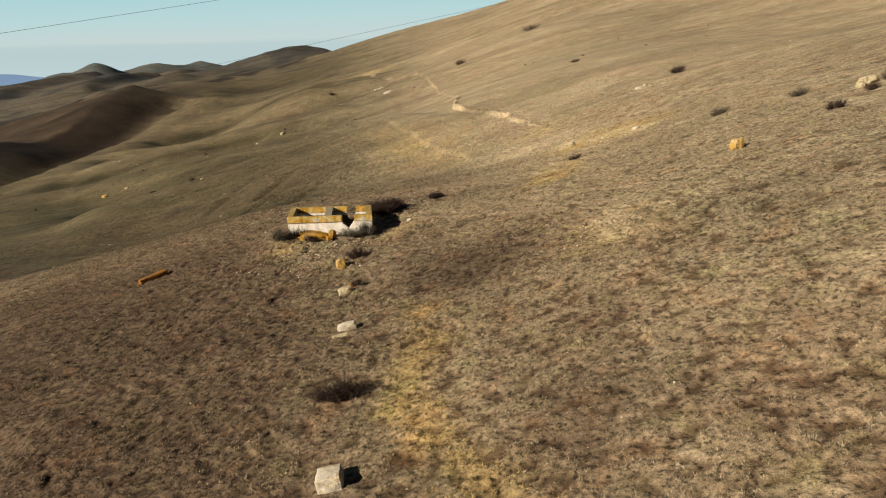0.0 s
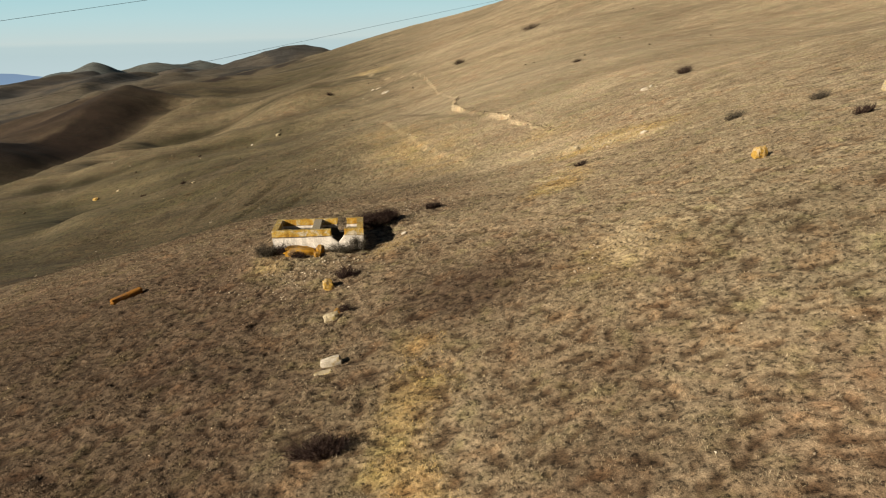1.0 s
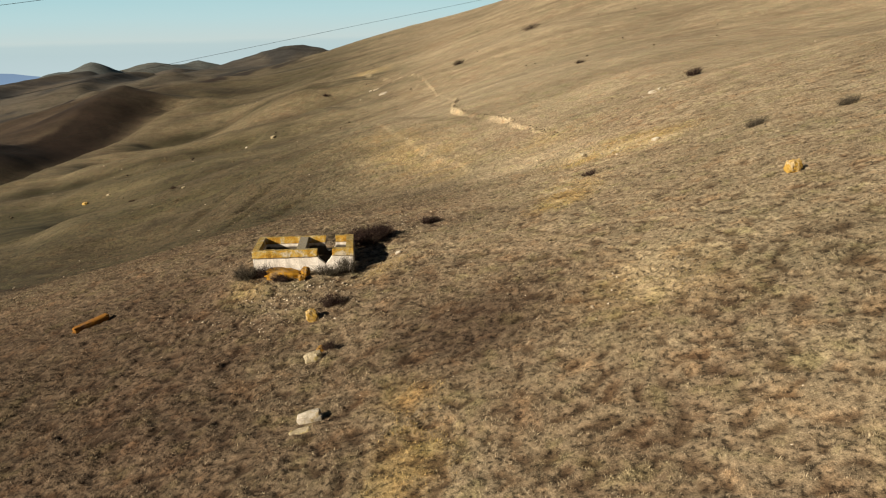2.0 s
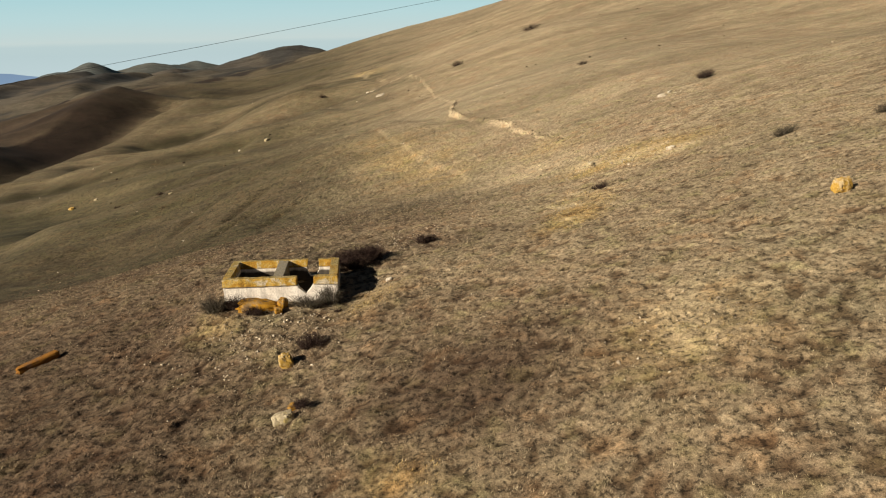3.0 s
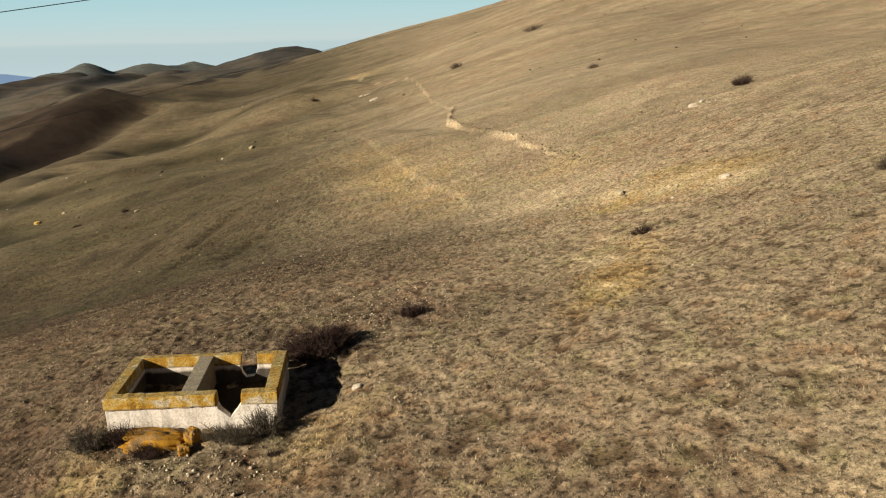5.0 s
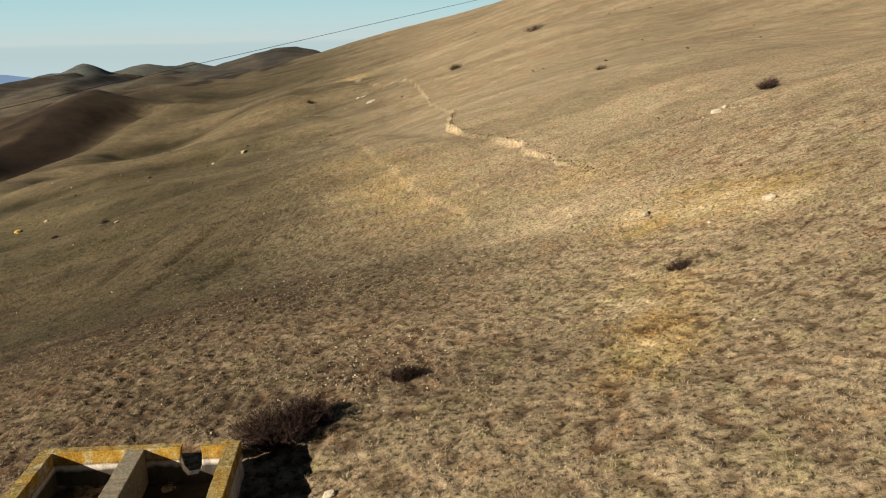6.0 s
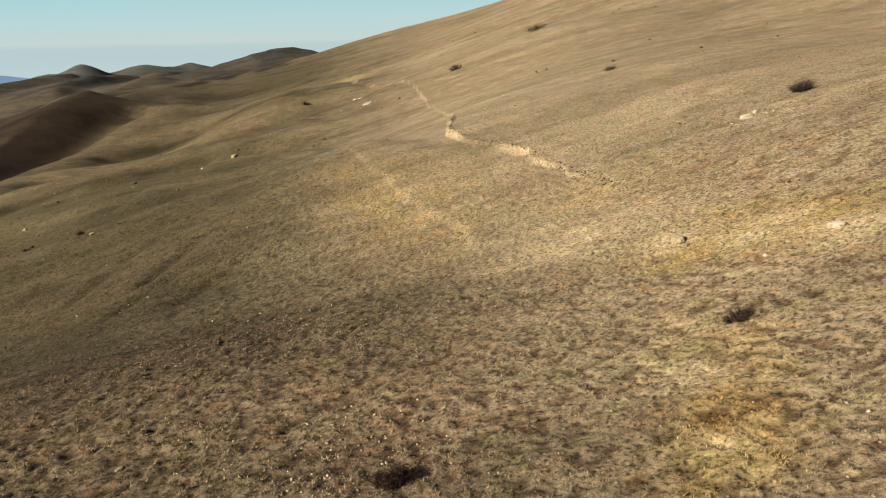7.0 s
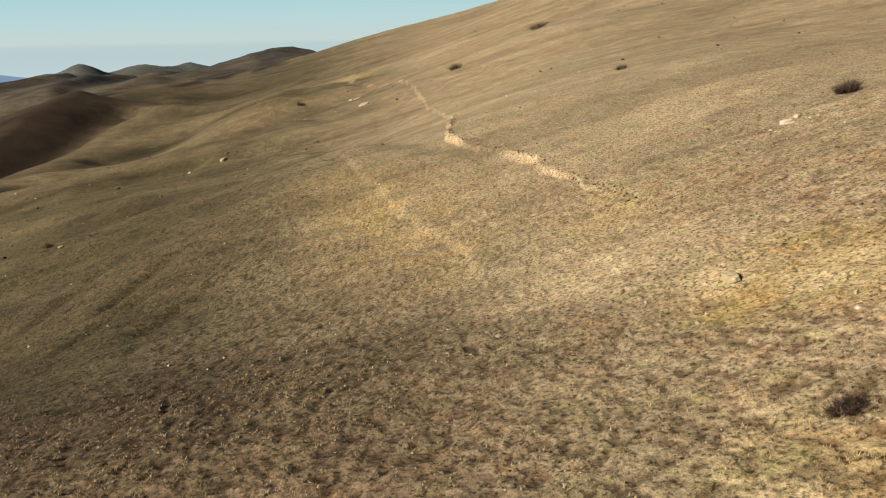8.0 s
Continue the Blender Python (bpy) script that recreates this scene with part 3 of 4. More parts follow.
def build_ground():
    gx = spread(-13, 12, 0.1, -4800, 4800, 0.017, 0.036)
    gy = spread(8, 48, 0.1, -300, 130, 0.07, 0.0085)
    gy = np.concatenate([gy, spread(0, 1, 0.7, -1, 4900, 1.0, 0.0125)[3:] + gy[-1]])
    X, Y = np.meshgrid(gx, gy)
    rise, edge, along = bank_rise(X, Y)
    Z = land(X, Y) + rise
    nx, ny = len(gx), len(gy)
    i = (np.arange(ny - 1)[:, None] * nx + np.arange(nx - 1)[None, :]).ravel()
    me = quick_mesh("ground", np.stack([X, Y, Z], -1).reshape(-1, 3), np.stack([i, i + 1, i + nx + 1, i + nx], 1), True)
    face = bank_face(X, Y)
    far_face = step(-np.abs(edge), -1.6, -0.4) * step(-along, -2.6, -2.2) * step(wave(X, Y, 5, 75), 0.35, 0.6) * 0.5
    trail = np.abs(line_offset(X, Y, TRAIL)[0] + 0.3 * wave(X, Y, 3, 78))
    face = np.maximum(face, 0.12 * np.exp(-(trail / 0.7) ** 2) * (0.7 + 0.4 * fractal(X, Y, 2, 79, 3)))
    me_bare = np.clip(face + far_face + spots(BARE, X, Y) * (0.5 + 0.5 * fractal(X, Y, 1.2, 61, 3)), 0, 1)
    add_value(me, "bare", me_bare)
    below, reach = line_offset(X, Y, TRACK)
    verge = 0.5 * step(-below, -0.6, 1.2) * np.exp(-(below / 6) ** 2) * step(reach, 0.5, 2) * step(-reach, -6, -5)
    add_value(me, "straw", np.clip(np.maximum(spots(STRAW, X, Y), verge) * (0.75 + 0.6 * fractal(X, Y, 2.0, 62, 3)), 0, 1))
    heath, shade_cover = heath_mask(X, Y)
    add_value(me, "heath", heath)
    add_value(me, "shade_cover", shade_cover)
    broad, narrow, thin = rib_waves(X, Y)
    lush, crest = np.maximum(0.55 * step(broad, 0.25, 0.6), 0.35 * step(narrow, 0.3, 0.6) + 0.2 * step(thin, 0.4, 0.7)), 0.6 * np.maximum(np.exp(-(broad / 0.12) ** 2), 0.55 * np.exp(-(narrow / 0.12) ** 2) + 0.35 * np.exp(-(thin / 0.15) ** 2))
    for line, high, steep, gentle in SLOPE_SPURS + HOLLOWS + RILLS:
        off, _ = line_offset(X, Y, line)
        if high < 0:
            lush = lush + np.exp(-(off / gentle) ** 2)
        else:
            crest = np.maximum(crest, 0.9 * np.exp(-((off + 3) / 4.5) ** 2))
    side = step(-X, 2, 26) * step(Y, 60, 90) * step(-np.hypot(X, Y), -700, -400) * step(X, -125, -100)
    crest = crest * side * np.clip(0.8 + 0.5 * fractal(X / 2, Y, 12, 60, 3), 0, 1)
    add_value(me, "crest", crest)
    add_value(me, "lush", np.clip(lush * (0.8 + 0.5 * fractal(X / 2, Y, 14, 58, 3)), 0, 1) * side * (1 - crest))
    add_value(me, "pale", step(X + 0.10 * (Y - 50) + 14 * fractal(X, Y, 30, 63, 4), -29, 34) * step(Y, 8, 30) * (1 - 0.35 * step(Y, 110, 220)) * (1 - 0.22 * step(Y, 52, 80)) * (0.76 + 0.4 * fractal(X / 2, Y, 30, 59, 3)))
    # weight of the painted haze, growing with distance
    add_value(me, "far_haze", (0.30 * step(np.hypot(X, Y), 380, 700) + 0.7 * step(np.hypot(X, Y), 900, 1700)) * (0.75 + 0.25 * fractal(X, Y, 150, 57, 3)))
    add_value(me, "gap_tone", step(-Y, -110, -60) * (0.08 + 0.85 * step(-tussocks(X, Y, 0), -0.1, 0.8)) * (1 - np.clip(spots(BARE, X, Y) * 2, 0, 1)))      # darker between the hummocks
    add_value(me, "olive", olive_mask(X, Y))
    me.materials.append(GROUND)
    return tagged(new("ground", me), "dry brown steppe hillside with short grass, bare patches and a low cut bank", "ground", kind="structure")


build_ground()


# ---------------------------------------------------------------- helpers for things
def part(name, bm, mat, parent=None, label="", smooth=False):
    me = bpy.data.meshes.new(name)
    bm.to_mesh(me)
    bm.free()
    for p in me.polygons:
        p.use_smooth = smooth
    me.materials.append(mat)
    ob = new(name, me)
    if parent:
        ob.parent = parent
    return tagged(ob, label)


def floor_z(x, y):
    return float(ground_height(np.array([x]), np.array([y]))[0])


def slope_turn(x, y, turn):
    """The rotation that lays a thing flat on the slope and turns it by degrees."""
    d = 0.6
    nrm = Vector((float(land(x - d, y, False) - land(x + d, y, False)), float(land(x, y - d, False) - land(x, y + d, False)), 2 * d)).normalized()
    side = Vector((1, 0, 0)) - nrm * nrm.x
    side.normalize()
    ahead = nrm.cross(side)
    return Matrix((side, ahead, nrm)).transposed().to_4x4() @ Matrix.Rotation(radians(turn), 4, "Z")


# ---------------------------------------------------------------- the trough
SKEW = Matrix(((1, -0.07, 0, 0), (0, 1, 0, 0), (0, 0, 1, 0), (0, 0, 0, 1)))      # the trough is slightly out of square


def wall_slab(name, outline, thick, mat, parent, m, label="", rough=0.012, seed=0):
    """A wall from an outline in its plane (x, z), pushed out along y, with worn edges."""
    rnd = random.Random(seed)
    pts = []
    for k, (ax, az) in enumerate(outline):
        bx, bz = outline[(k + 1) % len(outline)]
        n = max(1, int(math.hypot(bx - ax, bz - az) / 0.16))
        for s in range(n):
            j = rough if s else rough * 0.4
            pts.append((ax + (bx - ax) * s / n + rnd.uniform(-j, j), az + (bz - az) * s / n + rnd.uniform(-j, j)))
    bm = bmesh.new()
    front = [bm.verts.new((x, 0, z)) for x, z in pts]
    back = [bm.verts.new((x + rnd.uniform(-rough, rough), thick, z + rnd.uniform(-rough, rough))) for x, z in pts]
    f1 = bm.faces.new(front)
    f2 = bm.faces.new(back[::-1])
    for k in range(len(pts)):
        k2 = (k + 1) % len(pts)
        bm.faces.new((front[k], back[k], back[k2], front[k2]))
    bmesh.ops.recalc_face_normals(bm, faces=bm.faces)
    edges = [e for f in (f1, f2) for e in f.edges]
    bmesh.ops.bevel(bm, geom=edges, offset=0.018, segments=2, profile=0.6, affect="EDGES")
    bmesh.ops.triangulate(bm, faces=[f for f in bm.faces if len(f.verts) > 4])
    bm.transform(SKEW @ m)
    return part(name, bm, mat, parent, label)


def build_trough():
    base = tagged(new("water_trough"), "old empty two-basin concrete trough, white plaster, orange lichen rim, broken walls", "trough")
    base.matrix_world = pose(-9.471, 37.125, 0, 0, 0, 3.63)
    L, W, T, low = 5.0, 3.15, 1.2, -0.9
    turned = Matrix.Rotation(radians(90), 4, "Z")
    notch = [(3.96, T), (3.94, 0.86), (3.80, 0.66), (3.66, 0.50), (3.58, 0.43), (3.46, 0.55), (3.27, 0.72), (3.24, 0.84), (3.22, T)]
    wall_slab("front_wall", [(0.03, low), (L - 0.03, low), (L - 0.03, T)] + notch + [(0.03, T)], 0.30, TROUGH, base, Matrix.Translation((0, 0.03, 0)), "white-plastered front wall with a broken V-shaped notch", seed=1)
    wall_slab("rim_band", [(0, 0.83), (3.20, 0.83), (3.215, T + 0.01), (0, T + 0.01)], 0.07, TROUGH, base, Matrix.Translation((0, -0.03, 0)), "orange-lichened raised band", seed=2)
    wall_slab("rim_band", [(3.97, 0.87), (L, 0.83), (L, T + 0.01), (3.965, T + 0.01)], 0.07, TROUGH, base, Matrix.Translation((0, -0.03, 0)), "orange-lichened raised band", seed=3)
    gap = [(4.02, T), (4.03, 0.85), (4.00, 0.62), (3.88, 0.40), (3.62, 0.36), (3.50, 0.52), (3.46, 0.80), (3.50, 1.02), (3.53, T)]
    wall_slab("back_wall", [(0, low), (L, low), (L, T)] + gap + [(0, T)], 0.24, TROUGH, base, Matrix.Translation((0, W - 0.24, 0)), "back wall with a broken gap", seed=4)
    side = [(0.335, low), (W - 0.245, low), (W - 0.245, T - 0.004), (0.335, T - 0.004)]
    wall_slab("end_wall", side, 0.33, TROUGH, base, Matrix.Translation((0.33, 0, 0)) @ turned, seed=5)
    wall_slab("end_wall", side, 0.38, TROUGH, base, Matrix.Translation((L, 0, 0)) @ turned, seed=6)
    wall_slab("divider", [(0.335, low), (W - 0.245, low), (W - 0.245, T - 0.012), (0.335, T - 0.012)], 0.45, CONCRETE, base, Matrix.Translation((2.62, 0, 0)) @ turned, "grey concrete divider between the basins", seed=7)
    bm = bmesh.new()
    bmesh.ops.create_cube(bm, size=1, matrix=Matrix.Translation((L / 2, W / 2, 0.12)) @ Matrix.Diagonal((L - 0.72, W - 0.6, 0.2, 1)))
    bmesh.ops.subdivide_edges(bm, edges=bm.edges, cuts=6, use_grid_fill=True)
    for v in bm.verts:
        v.co.z += 0.05 * noise.noise(v.co * 1.7)
    part("basin_floor", bm, MUD, base, "dirty basin floor")


build_trough()


# ---------------------------------------------------------------- stones
def rock_mesh(size, seed, boxy=0.5, cuts=4, rough=0.16):
    """A weathered stone, between a block and a boulder."""
    bm = bmesh.new()
    bmesh.ops.create_cube(bm, size=2)
    bmesh.ops.subdivide_edges(bm, edges=bm.edges, cuts=cuts, use_grid_fill=True)
    shift = Vector((seed * 7.3, seed * 3.1, -seed * 5.7))
    for v in bm.verts:
        ball = v.co.normalized() * 1.25
        p = v.co.lerp(ball, 1 - boxy)
        k = 1 + rough * noise.noise(p * 1.1 + shift) + rough * 0.5 * noise.noise(p * 2.7 + shift) + rough * 0.25 * noise.noise(p * 6 + shift)
        v.co = Vector((p.x * size[0], p.y * size[1], p.z * size[2])) * (0.5 * k)
    bmesh.ops.bevel(bm, geom=[e for e in bm.edges if e.calc_face_angle(0) > 0.9], offset=min(size) * 0.05, segments=1, affect="EDGES")
    return bm


def stone(name, x, y, size, turn, mat, label, seed, boxy=0.5, sink=0.25, rough=0.16, category="stone", tip=0, group="", cuts=6):
    ob = part(name, rock_mesh(size, seed, boxy, cuts, rough), mat, None, label, cuts > 8)
    up = slope_turn(x, y, turn) @ Matrix.Rotation(radians(tip), 4, "Y")
    ob.matrix_world = Matrix.Translation((x, y, floor_z(x, y) + size[2] * (0.5 - sink))) @ up
    return tagged(ob, label, category, group)


ROW = "row of stone blocks"
stone("stone_block", -2.83, 13.0, (0.66, 0.66, 0.42), 4, WHITE_STONE, "squared pale limestone block lying in dry grass", 1, 0.82, 0.2, 0.08, "stone block", 0, ROW)
stone("stone_block", -3.93, 23.3, (0.72, 0.34, 0.36), 12, WHITE_STONE, "long pale limestone block on the grass", 2, 0.7, 0.2, 0.12, "stone block", 0, ROW)
stone("flat_stone", -4.12, 22.75, (0.6, 0.3, 0.14), 8, TAN_STONE, "flat pale slab sunk in the grass", 3, 0.6, 0.45, 0.14, "stone", 0, ROW)
stone("stone_block", -4.62, 27.5, (0.60, 0.38, 0.35), 14, TAN_STONE, "tan stone block overgrown with dry grass", 4, 0.6, 0.3, 0.22, "stone block", 0, ROW)
stone("stone_block", -5.42, 31.3, (0.46, 0.44, 0.54), 20, LICHEN_STONE, "squarish stone covered in yellow lichen beside a dry shrub", 5, 0.66, 0.2, 0.22, "stone block", 0, ROW)
stone("lichened_stone", -4.5, 28.2, (0.26, 0.22, 0.22), 40, ORANGE, "small orange-lichened stone behind a tan block", 14, 0.6, 0.2, 0.2, "stone")
stone("boulder", 15.9, 35.6, (0.58, 0.46, 0.62), 30, LICHEN_STONE, "upright boulder coated in orange-yellow lichen", 6, 0.2, 0.18, 0.42, "boulder", 14)
stone("slab", -17.2, 35.7, (1.65, 0.42, 0.30), 44, RUST, "long rusty orange lichened slab lying on the slope", 7, 0.75, 0.25, 0.12, "slab")
stone("fallen_slab", -7.75, 36.55, (1.6, 0.62, 0.46), 5, ORANGE, "fallen orange-lichened wall piece at the foot of the trough", 8, 0.45, 0.34, 0.34, "rubble", 4, cuts=12)
stone("rubble_stone", -6.85, 36.15, (0.30, 0.28, 0.30), 30, ORANGE, "small orange-lichened rubble stone beside the trough", 9, 0.6, 0.2, 0.2, "rubble")
stone("rubble_stone", -6.75, 36.60, (0.42, 0.34, 0.42), 70, ORANGE, "broken orange and white rubble stone against the trough", 10, 0.6, 0.2, 0.2, "rubble")
stone("outcrop_rock", 28.9, 46.4, (1.1, 0.8, 0.7), 20, TAN_STONE, "tan rock outcrop with lichen on the slope", 11, 0.35, 0.3, 0.32, "rock")
stone("outcrop_rock", 28.0, 45.7, (0.7, 0.5, 0.45), 50, TAN_STONE, "smaller tan rock beside the outcrop", 12, 0.35, 0.3, 0.3, "rock")
stone("outcrop_rock", 29.2, 43.4, (1.3, 0.6, 0.35), 25, WHITE_STONE, "flat whitish rock beside a dark shrub", 13, 0.4, 0.35, 0.3, "rock")


# ---------------------------------------------------------------- shrubs
def sticks(paths, sides=3):
    """Thin tapered rods along paths of (place, radius)."""
    V, F = [], []
    for path in paths:
        start = len(V)
        for p, r in path:
            for k in range(sides):
                a = 2 * math.pi * k / sides
                V.append((p[0] + r * math.cos(a), p[1] + r * math.sin(a), p[2] + 0.3 * r * math.sin(a + 1)))
        for s in range(len(path) - 1):
            for k in range(sides):
                a, b = start + s * sides + k, start + s * sides + (k + 1) % sides
                F.append((a, b, b + sides, a + sides))
    return V, F


def shrub(x, y, wide, deep, high, mat, label, seed, stems=90, twigs=9, leaves=14, turn=0):
    """A low dry shrub: stems from several roots, side twigs and small curled leaves."""
    rnd = random.Random(seed)
    base = tagged(new("dry_shrub"), label, "shrub")
    base.matrix_world = Matrix.Translation((x, y, floor_z(x, y) - 0.03)) @ slope_turn(x, y, turn)
    main, side, LV = [], [], []
    for _ in range(stems):
        a, q = rnd.uniform(0, 2 * math.pi), math.sqrt(rnd.random()) * 0.8
        root = Vector((math.cos(a) * q * wide * 0.36, math.sin(a) * q * deep * 0.36, 0))
        lean = Vector((math.cos(a) * q * wide * 0.30 + rnd.gauss(0, 0.10) * wide, math.sin(a) * q * deep * 0.30 + rnd.gauss(0, 0.10) * deep, high * (1.05 - 0.55 * q) * rnd.uniform(0.6, 1.1)))
        r = 0.006 + 0.004 * high
        pts = [root, root + lean * 0.4 + Vector((rnd.gauss(0, 0.03), rnd.gauss(0, 0.03), 0)), root + lean]
        main.append([(pts[0], r * 1.5), (pts[1], r), (pts[2], r * 0.3)])
        for _ in range(twigs):
            s = rnd.uniform(0.25, 0.95)
            p = pts[0].lerp(pts[2], s)
            w = Vector((rnd.gauss(0, 1), rnd.gauss(0, 1), rnd.gauss(0.5, 0.7))).normalized() * high * rnd.uniform(0.15, 0.4)
            side.append([(p, r * 0.7), (p + w, r * 0.25)])
            for _ in range(max(1, leaves // twigs)):
                c = p + w * rnd.uniform(0.3, 1.0)
                u = Vector((rnd.gauss(0, 1), rnd.gauss(0, 1), rnd.gauss(0, 1))).normalized() * (0.014 + 0.022 * high)
                v = Vector((rnd.gauss(0, 1), rnd.gauss(0, 1), rnd.gauss(0, 1))).normalized() * (0.010 + 0.014 * high)
                LV += [c, c + u, c + v + u * 0.5]
    for name, data in (("branchwork", sticks(main + side)), ("foliage", (LV, [(k, k + 1, k + 2) for k in range(0, len(LV), 3)]))):
        me = quick_mesh(name, np.array([tuple(p) for p in data[0]]), data[1])
        me.materials.append(mat)
        ob = new(name, me)
        ob.parent = base
    return base


shrub(-3.30, 17.7, 1.75, 0.9, 0.68, TWIG, "low dark reddish-brown dry shrub in short grass", 1, 180, 10, 18)
shrub(-4.4, 42.0, 2.5, 1.6, 1.05, TWIG, "large bare dark shrub in the hollow behind the trough", 2, 260, 11, 22, 10)
shrub(-3.6, 42.8, 1.5, 1.1, 0.85, TWIG, "large bare dark shrub beside another", 3, 200, 11, 22)
shrub(-9.6, 36.45, 1.3, 0.8, 0.9, TWIG_GREY, "grey dry shrub against the trough's corner", 4, 100)
shrub(-7.85, 35.95, 0.85, 0.5, 0.36, TWIG, "small dark shrub before the fallen orange wall piece", 25, 90)
shrub(-4.3, 35.8, 0.45, 0.3, 0.2, TWIG, "tiny reddish-dark shrub in the grass before the trough", 26, 40)
shrub(-8.7, 36.55, 1.0, 0.6, 0.75, TWIG, "small grey shrub at the foot of the trough", 5, 60)
shrub(-5.6, 36.6, 1.9, 0.8, 0.58, TWIG_GREY, "low grey-green shrub along the trough's foot", 6, 110)
shrub(-4.75, 36.9, 1.0, 0.6, 1.0, TWIG_GREY, "grey shrub against the trough's end", 7, 70)
shrub(-4.75, 32.6, 1.2, 0.8, 0.65, TWIG, "dark dry shrub beside a lichened block", 8, 90)
shrub(-4.1, 28.05, 0.65, 0.45, 0.38, TWIG, "small dark dry shrub beside a tan block", 22, 60)
shrub(-1.0, 45.0, 0.95, 0.6, 0.55, TWIG, "small dark dry shrub on stony ground", 9, 80)
shrub(-0.6, 45.2, 0.7, 0.5, 0.45, TWIG, "small dark dry shrub on stony ground", 10, 60)
shrub(20.0, 49.2, 1.7, 0.8, 0.60, TWIG_GREY, "wispy grey-brown shrub on the slope", 11, 90, turn=20)
shrub(25.4, 48.5, 1.7, 0.9, 0.70, TWIG_GREY, "grey-brown shrub on the slope", 12, 110, turn=20)
shrub(23.2, 39.6, 1.6, 0.8, 0.60, TWIG, "dark shrub on the slope", 13, 100, turn=20)
shrub(27.6, 43.6, 1.1, 0.7, 0.55, TWIG, "dark shrub beside pale rocks", 14, 80, turn=20)
shrub(30.4, 46.4, 1.2, 0.9, 0.9, TWIG_GREY, "grey-brown shrub beside the rock outcrop", 15, 80)
shrub(28.1, 84.7, 2.4, 1.4, 1.0, TWIG, "dark shrub high on the open slope", 16, 130, turn=20)
shrub(27.5, 241, 6.5, 3.0, 1.9, TWIG, "broad dark shrub thicket far up the slope", 17, 160)
shrub(2.7, 194, 3.6, 2.0, 1.4, TWIG, "dark shrub above the cut bank", 18, 120)
shrub(22.4, 124.5, 1.9, 1.0, 0.7, TWIG, "small dark shrub on the slope", 19, 80)
shrub(9.85, 51.3, 1.1, 0.6, 0.42, TWIG, "low reddish-brown shrub in straw-yellow grass", 20, 80, turn=15)
shrub(-42, 106.9, 1.3, 0.8, 0.6, TWIG, "small dark shrub on the crest of a spur", 23, 60)
shrub(-48.8, 107.4, 1.1, 0.7, 0.5, TWIG, "small dark shrub on the crest of a spur", 24, 60)
shrub(-39, 226, 2.4, 1.6, 1.2, TWIG, "round dark shrub on the far slope", 21, 90)


# ---------------------------------------------------------------- loose stones
def chips(name, places, mat, label, category, seed):
    """Many small angular stones in one mesh."""
    rs = np.random.RandomState(seed)
    n = len(places)
    base = np.array([(1, 0, 0), (-1, 0, 0), (0, 1, 0), (0, -1, 0), (0, 0, 1), (0, 0, -1)], float)
    tri = np.array([(0, 2, 4), (2, 1, 4), (1, 3, 4), (3, 0, 4), (2, 0, 5), (1, 2, 5), (3, 1, 5), (0, 3, 5)])
    size = places[:, 2:3, None] * rs.uniform(0.5, 1.3, (n, 1, 3)) * np.array([1, 0.8, 0.55])
    v = base[None] * size * 0.5 * rs.uniform(0.7, 1.2, (n, 6, 1))
    a = rs.uniform(0, 6.28, n)
    c, s = np.cos(a)[:, None], np.sin(a)[:, None]
    v = np.stack([v[..., 0] * c - v[..., 1] * s, v[..., 0] * s + v[..., 1] * c, v[..., 2] + 0.3 * v[..., 0]], -1)
    v += np.stack([places[:, 0], places[:, 1], ground_height(places[:, 0], places[:, 1]) + 0.10 * places[:, 2]], -1)[:, None]
    me = quick_mesh(name, v.reshape(-1, 3), (tri[None] + 6 * np.arange(n)[:, None, None]).reshape(-1, 3))
    me.materials.append(mat)
    return tagged(new(name, me), label, category, kind="stuff")


rs = np.random.RandomState(4)


def scatter(n, x0, x1, y0, y1, low, high):
    return np.stack([rs.uniform(x0, x1, n), rs.uniform(y0, y1, n), low * (high / low) ** (rs.uniform(0, 1, n) ** 2.2)], 1)


def cluster(n, x, y, r, low, high):
    return np.stack([rs.normal(x, r, n), rs.normal(y, r, n), low * (high / low) ** (rs.uniform(0, 1, n) ** 1.6)], 1)


chips("loose_stones", np.concatenate([
    scatter(2600, -22, 24, 7, 66, 0.025, 0.11), scatter(700, -45, 45, 60, 130, 0.06, 0.3), scatter(350, -90, 60, 125, 280, 0.15, 0.7),
    cluster(520, -6.8, 34.3, 1.9, 0.05, 0.2), cluster(420, -2.2, 46.2, 1.7, 0.04, 0.17), cluster(160, -10, 36, 1.8, 0.04, 0.16),
    cluster(130, 7.6, 28, 1.3, 0.04, 0.2), cluster(60, 7.2, 46, 1.6, 0.05, 0.2), cluster(120, 13, 60, 2.4, 0.06, 0.4),
    cluster(50, 1.5, 59, 3, 0.05, 0.14), cluster(25, 22.7, 81.6, 0.9, 0.15, 0.5)]),
    PEBBLE, "small pale stones scattered over the dry slope", "stones", 5)


# dark clods added along the bank's top edge to stand for its shade
def bank_lip():
    out = []
    for k in range(4, len(BANK) - 1):
        (ax, ay), (bx, by) = BANK[k], BANK[k + 1]
        n = int(6 * math.hypot(bx - ax, by - ay))
        s = rs.uniform(0, 1, n)
        out.append(np.stack([ax + (bx - ax) * s + rs.normal(0.45, 0.22, n), ay + (by - ay) * s + rs.normal(0, 0.12, n), rs.uniform(0.07, 0.26, n)], 1))
    return np.concatenate(out)


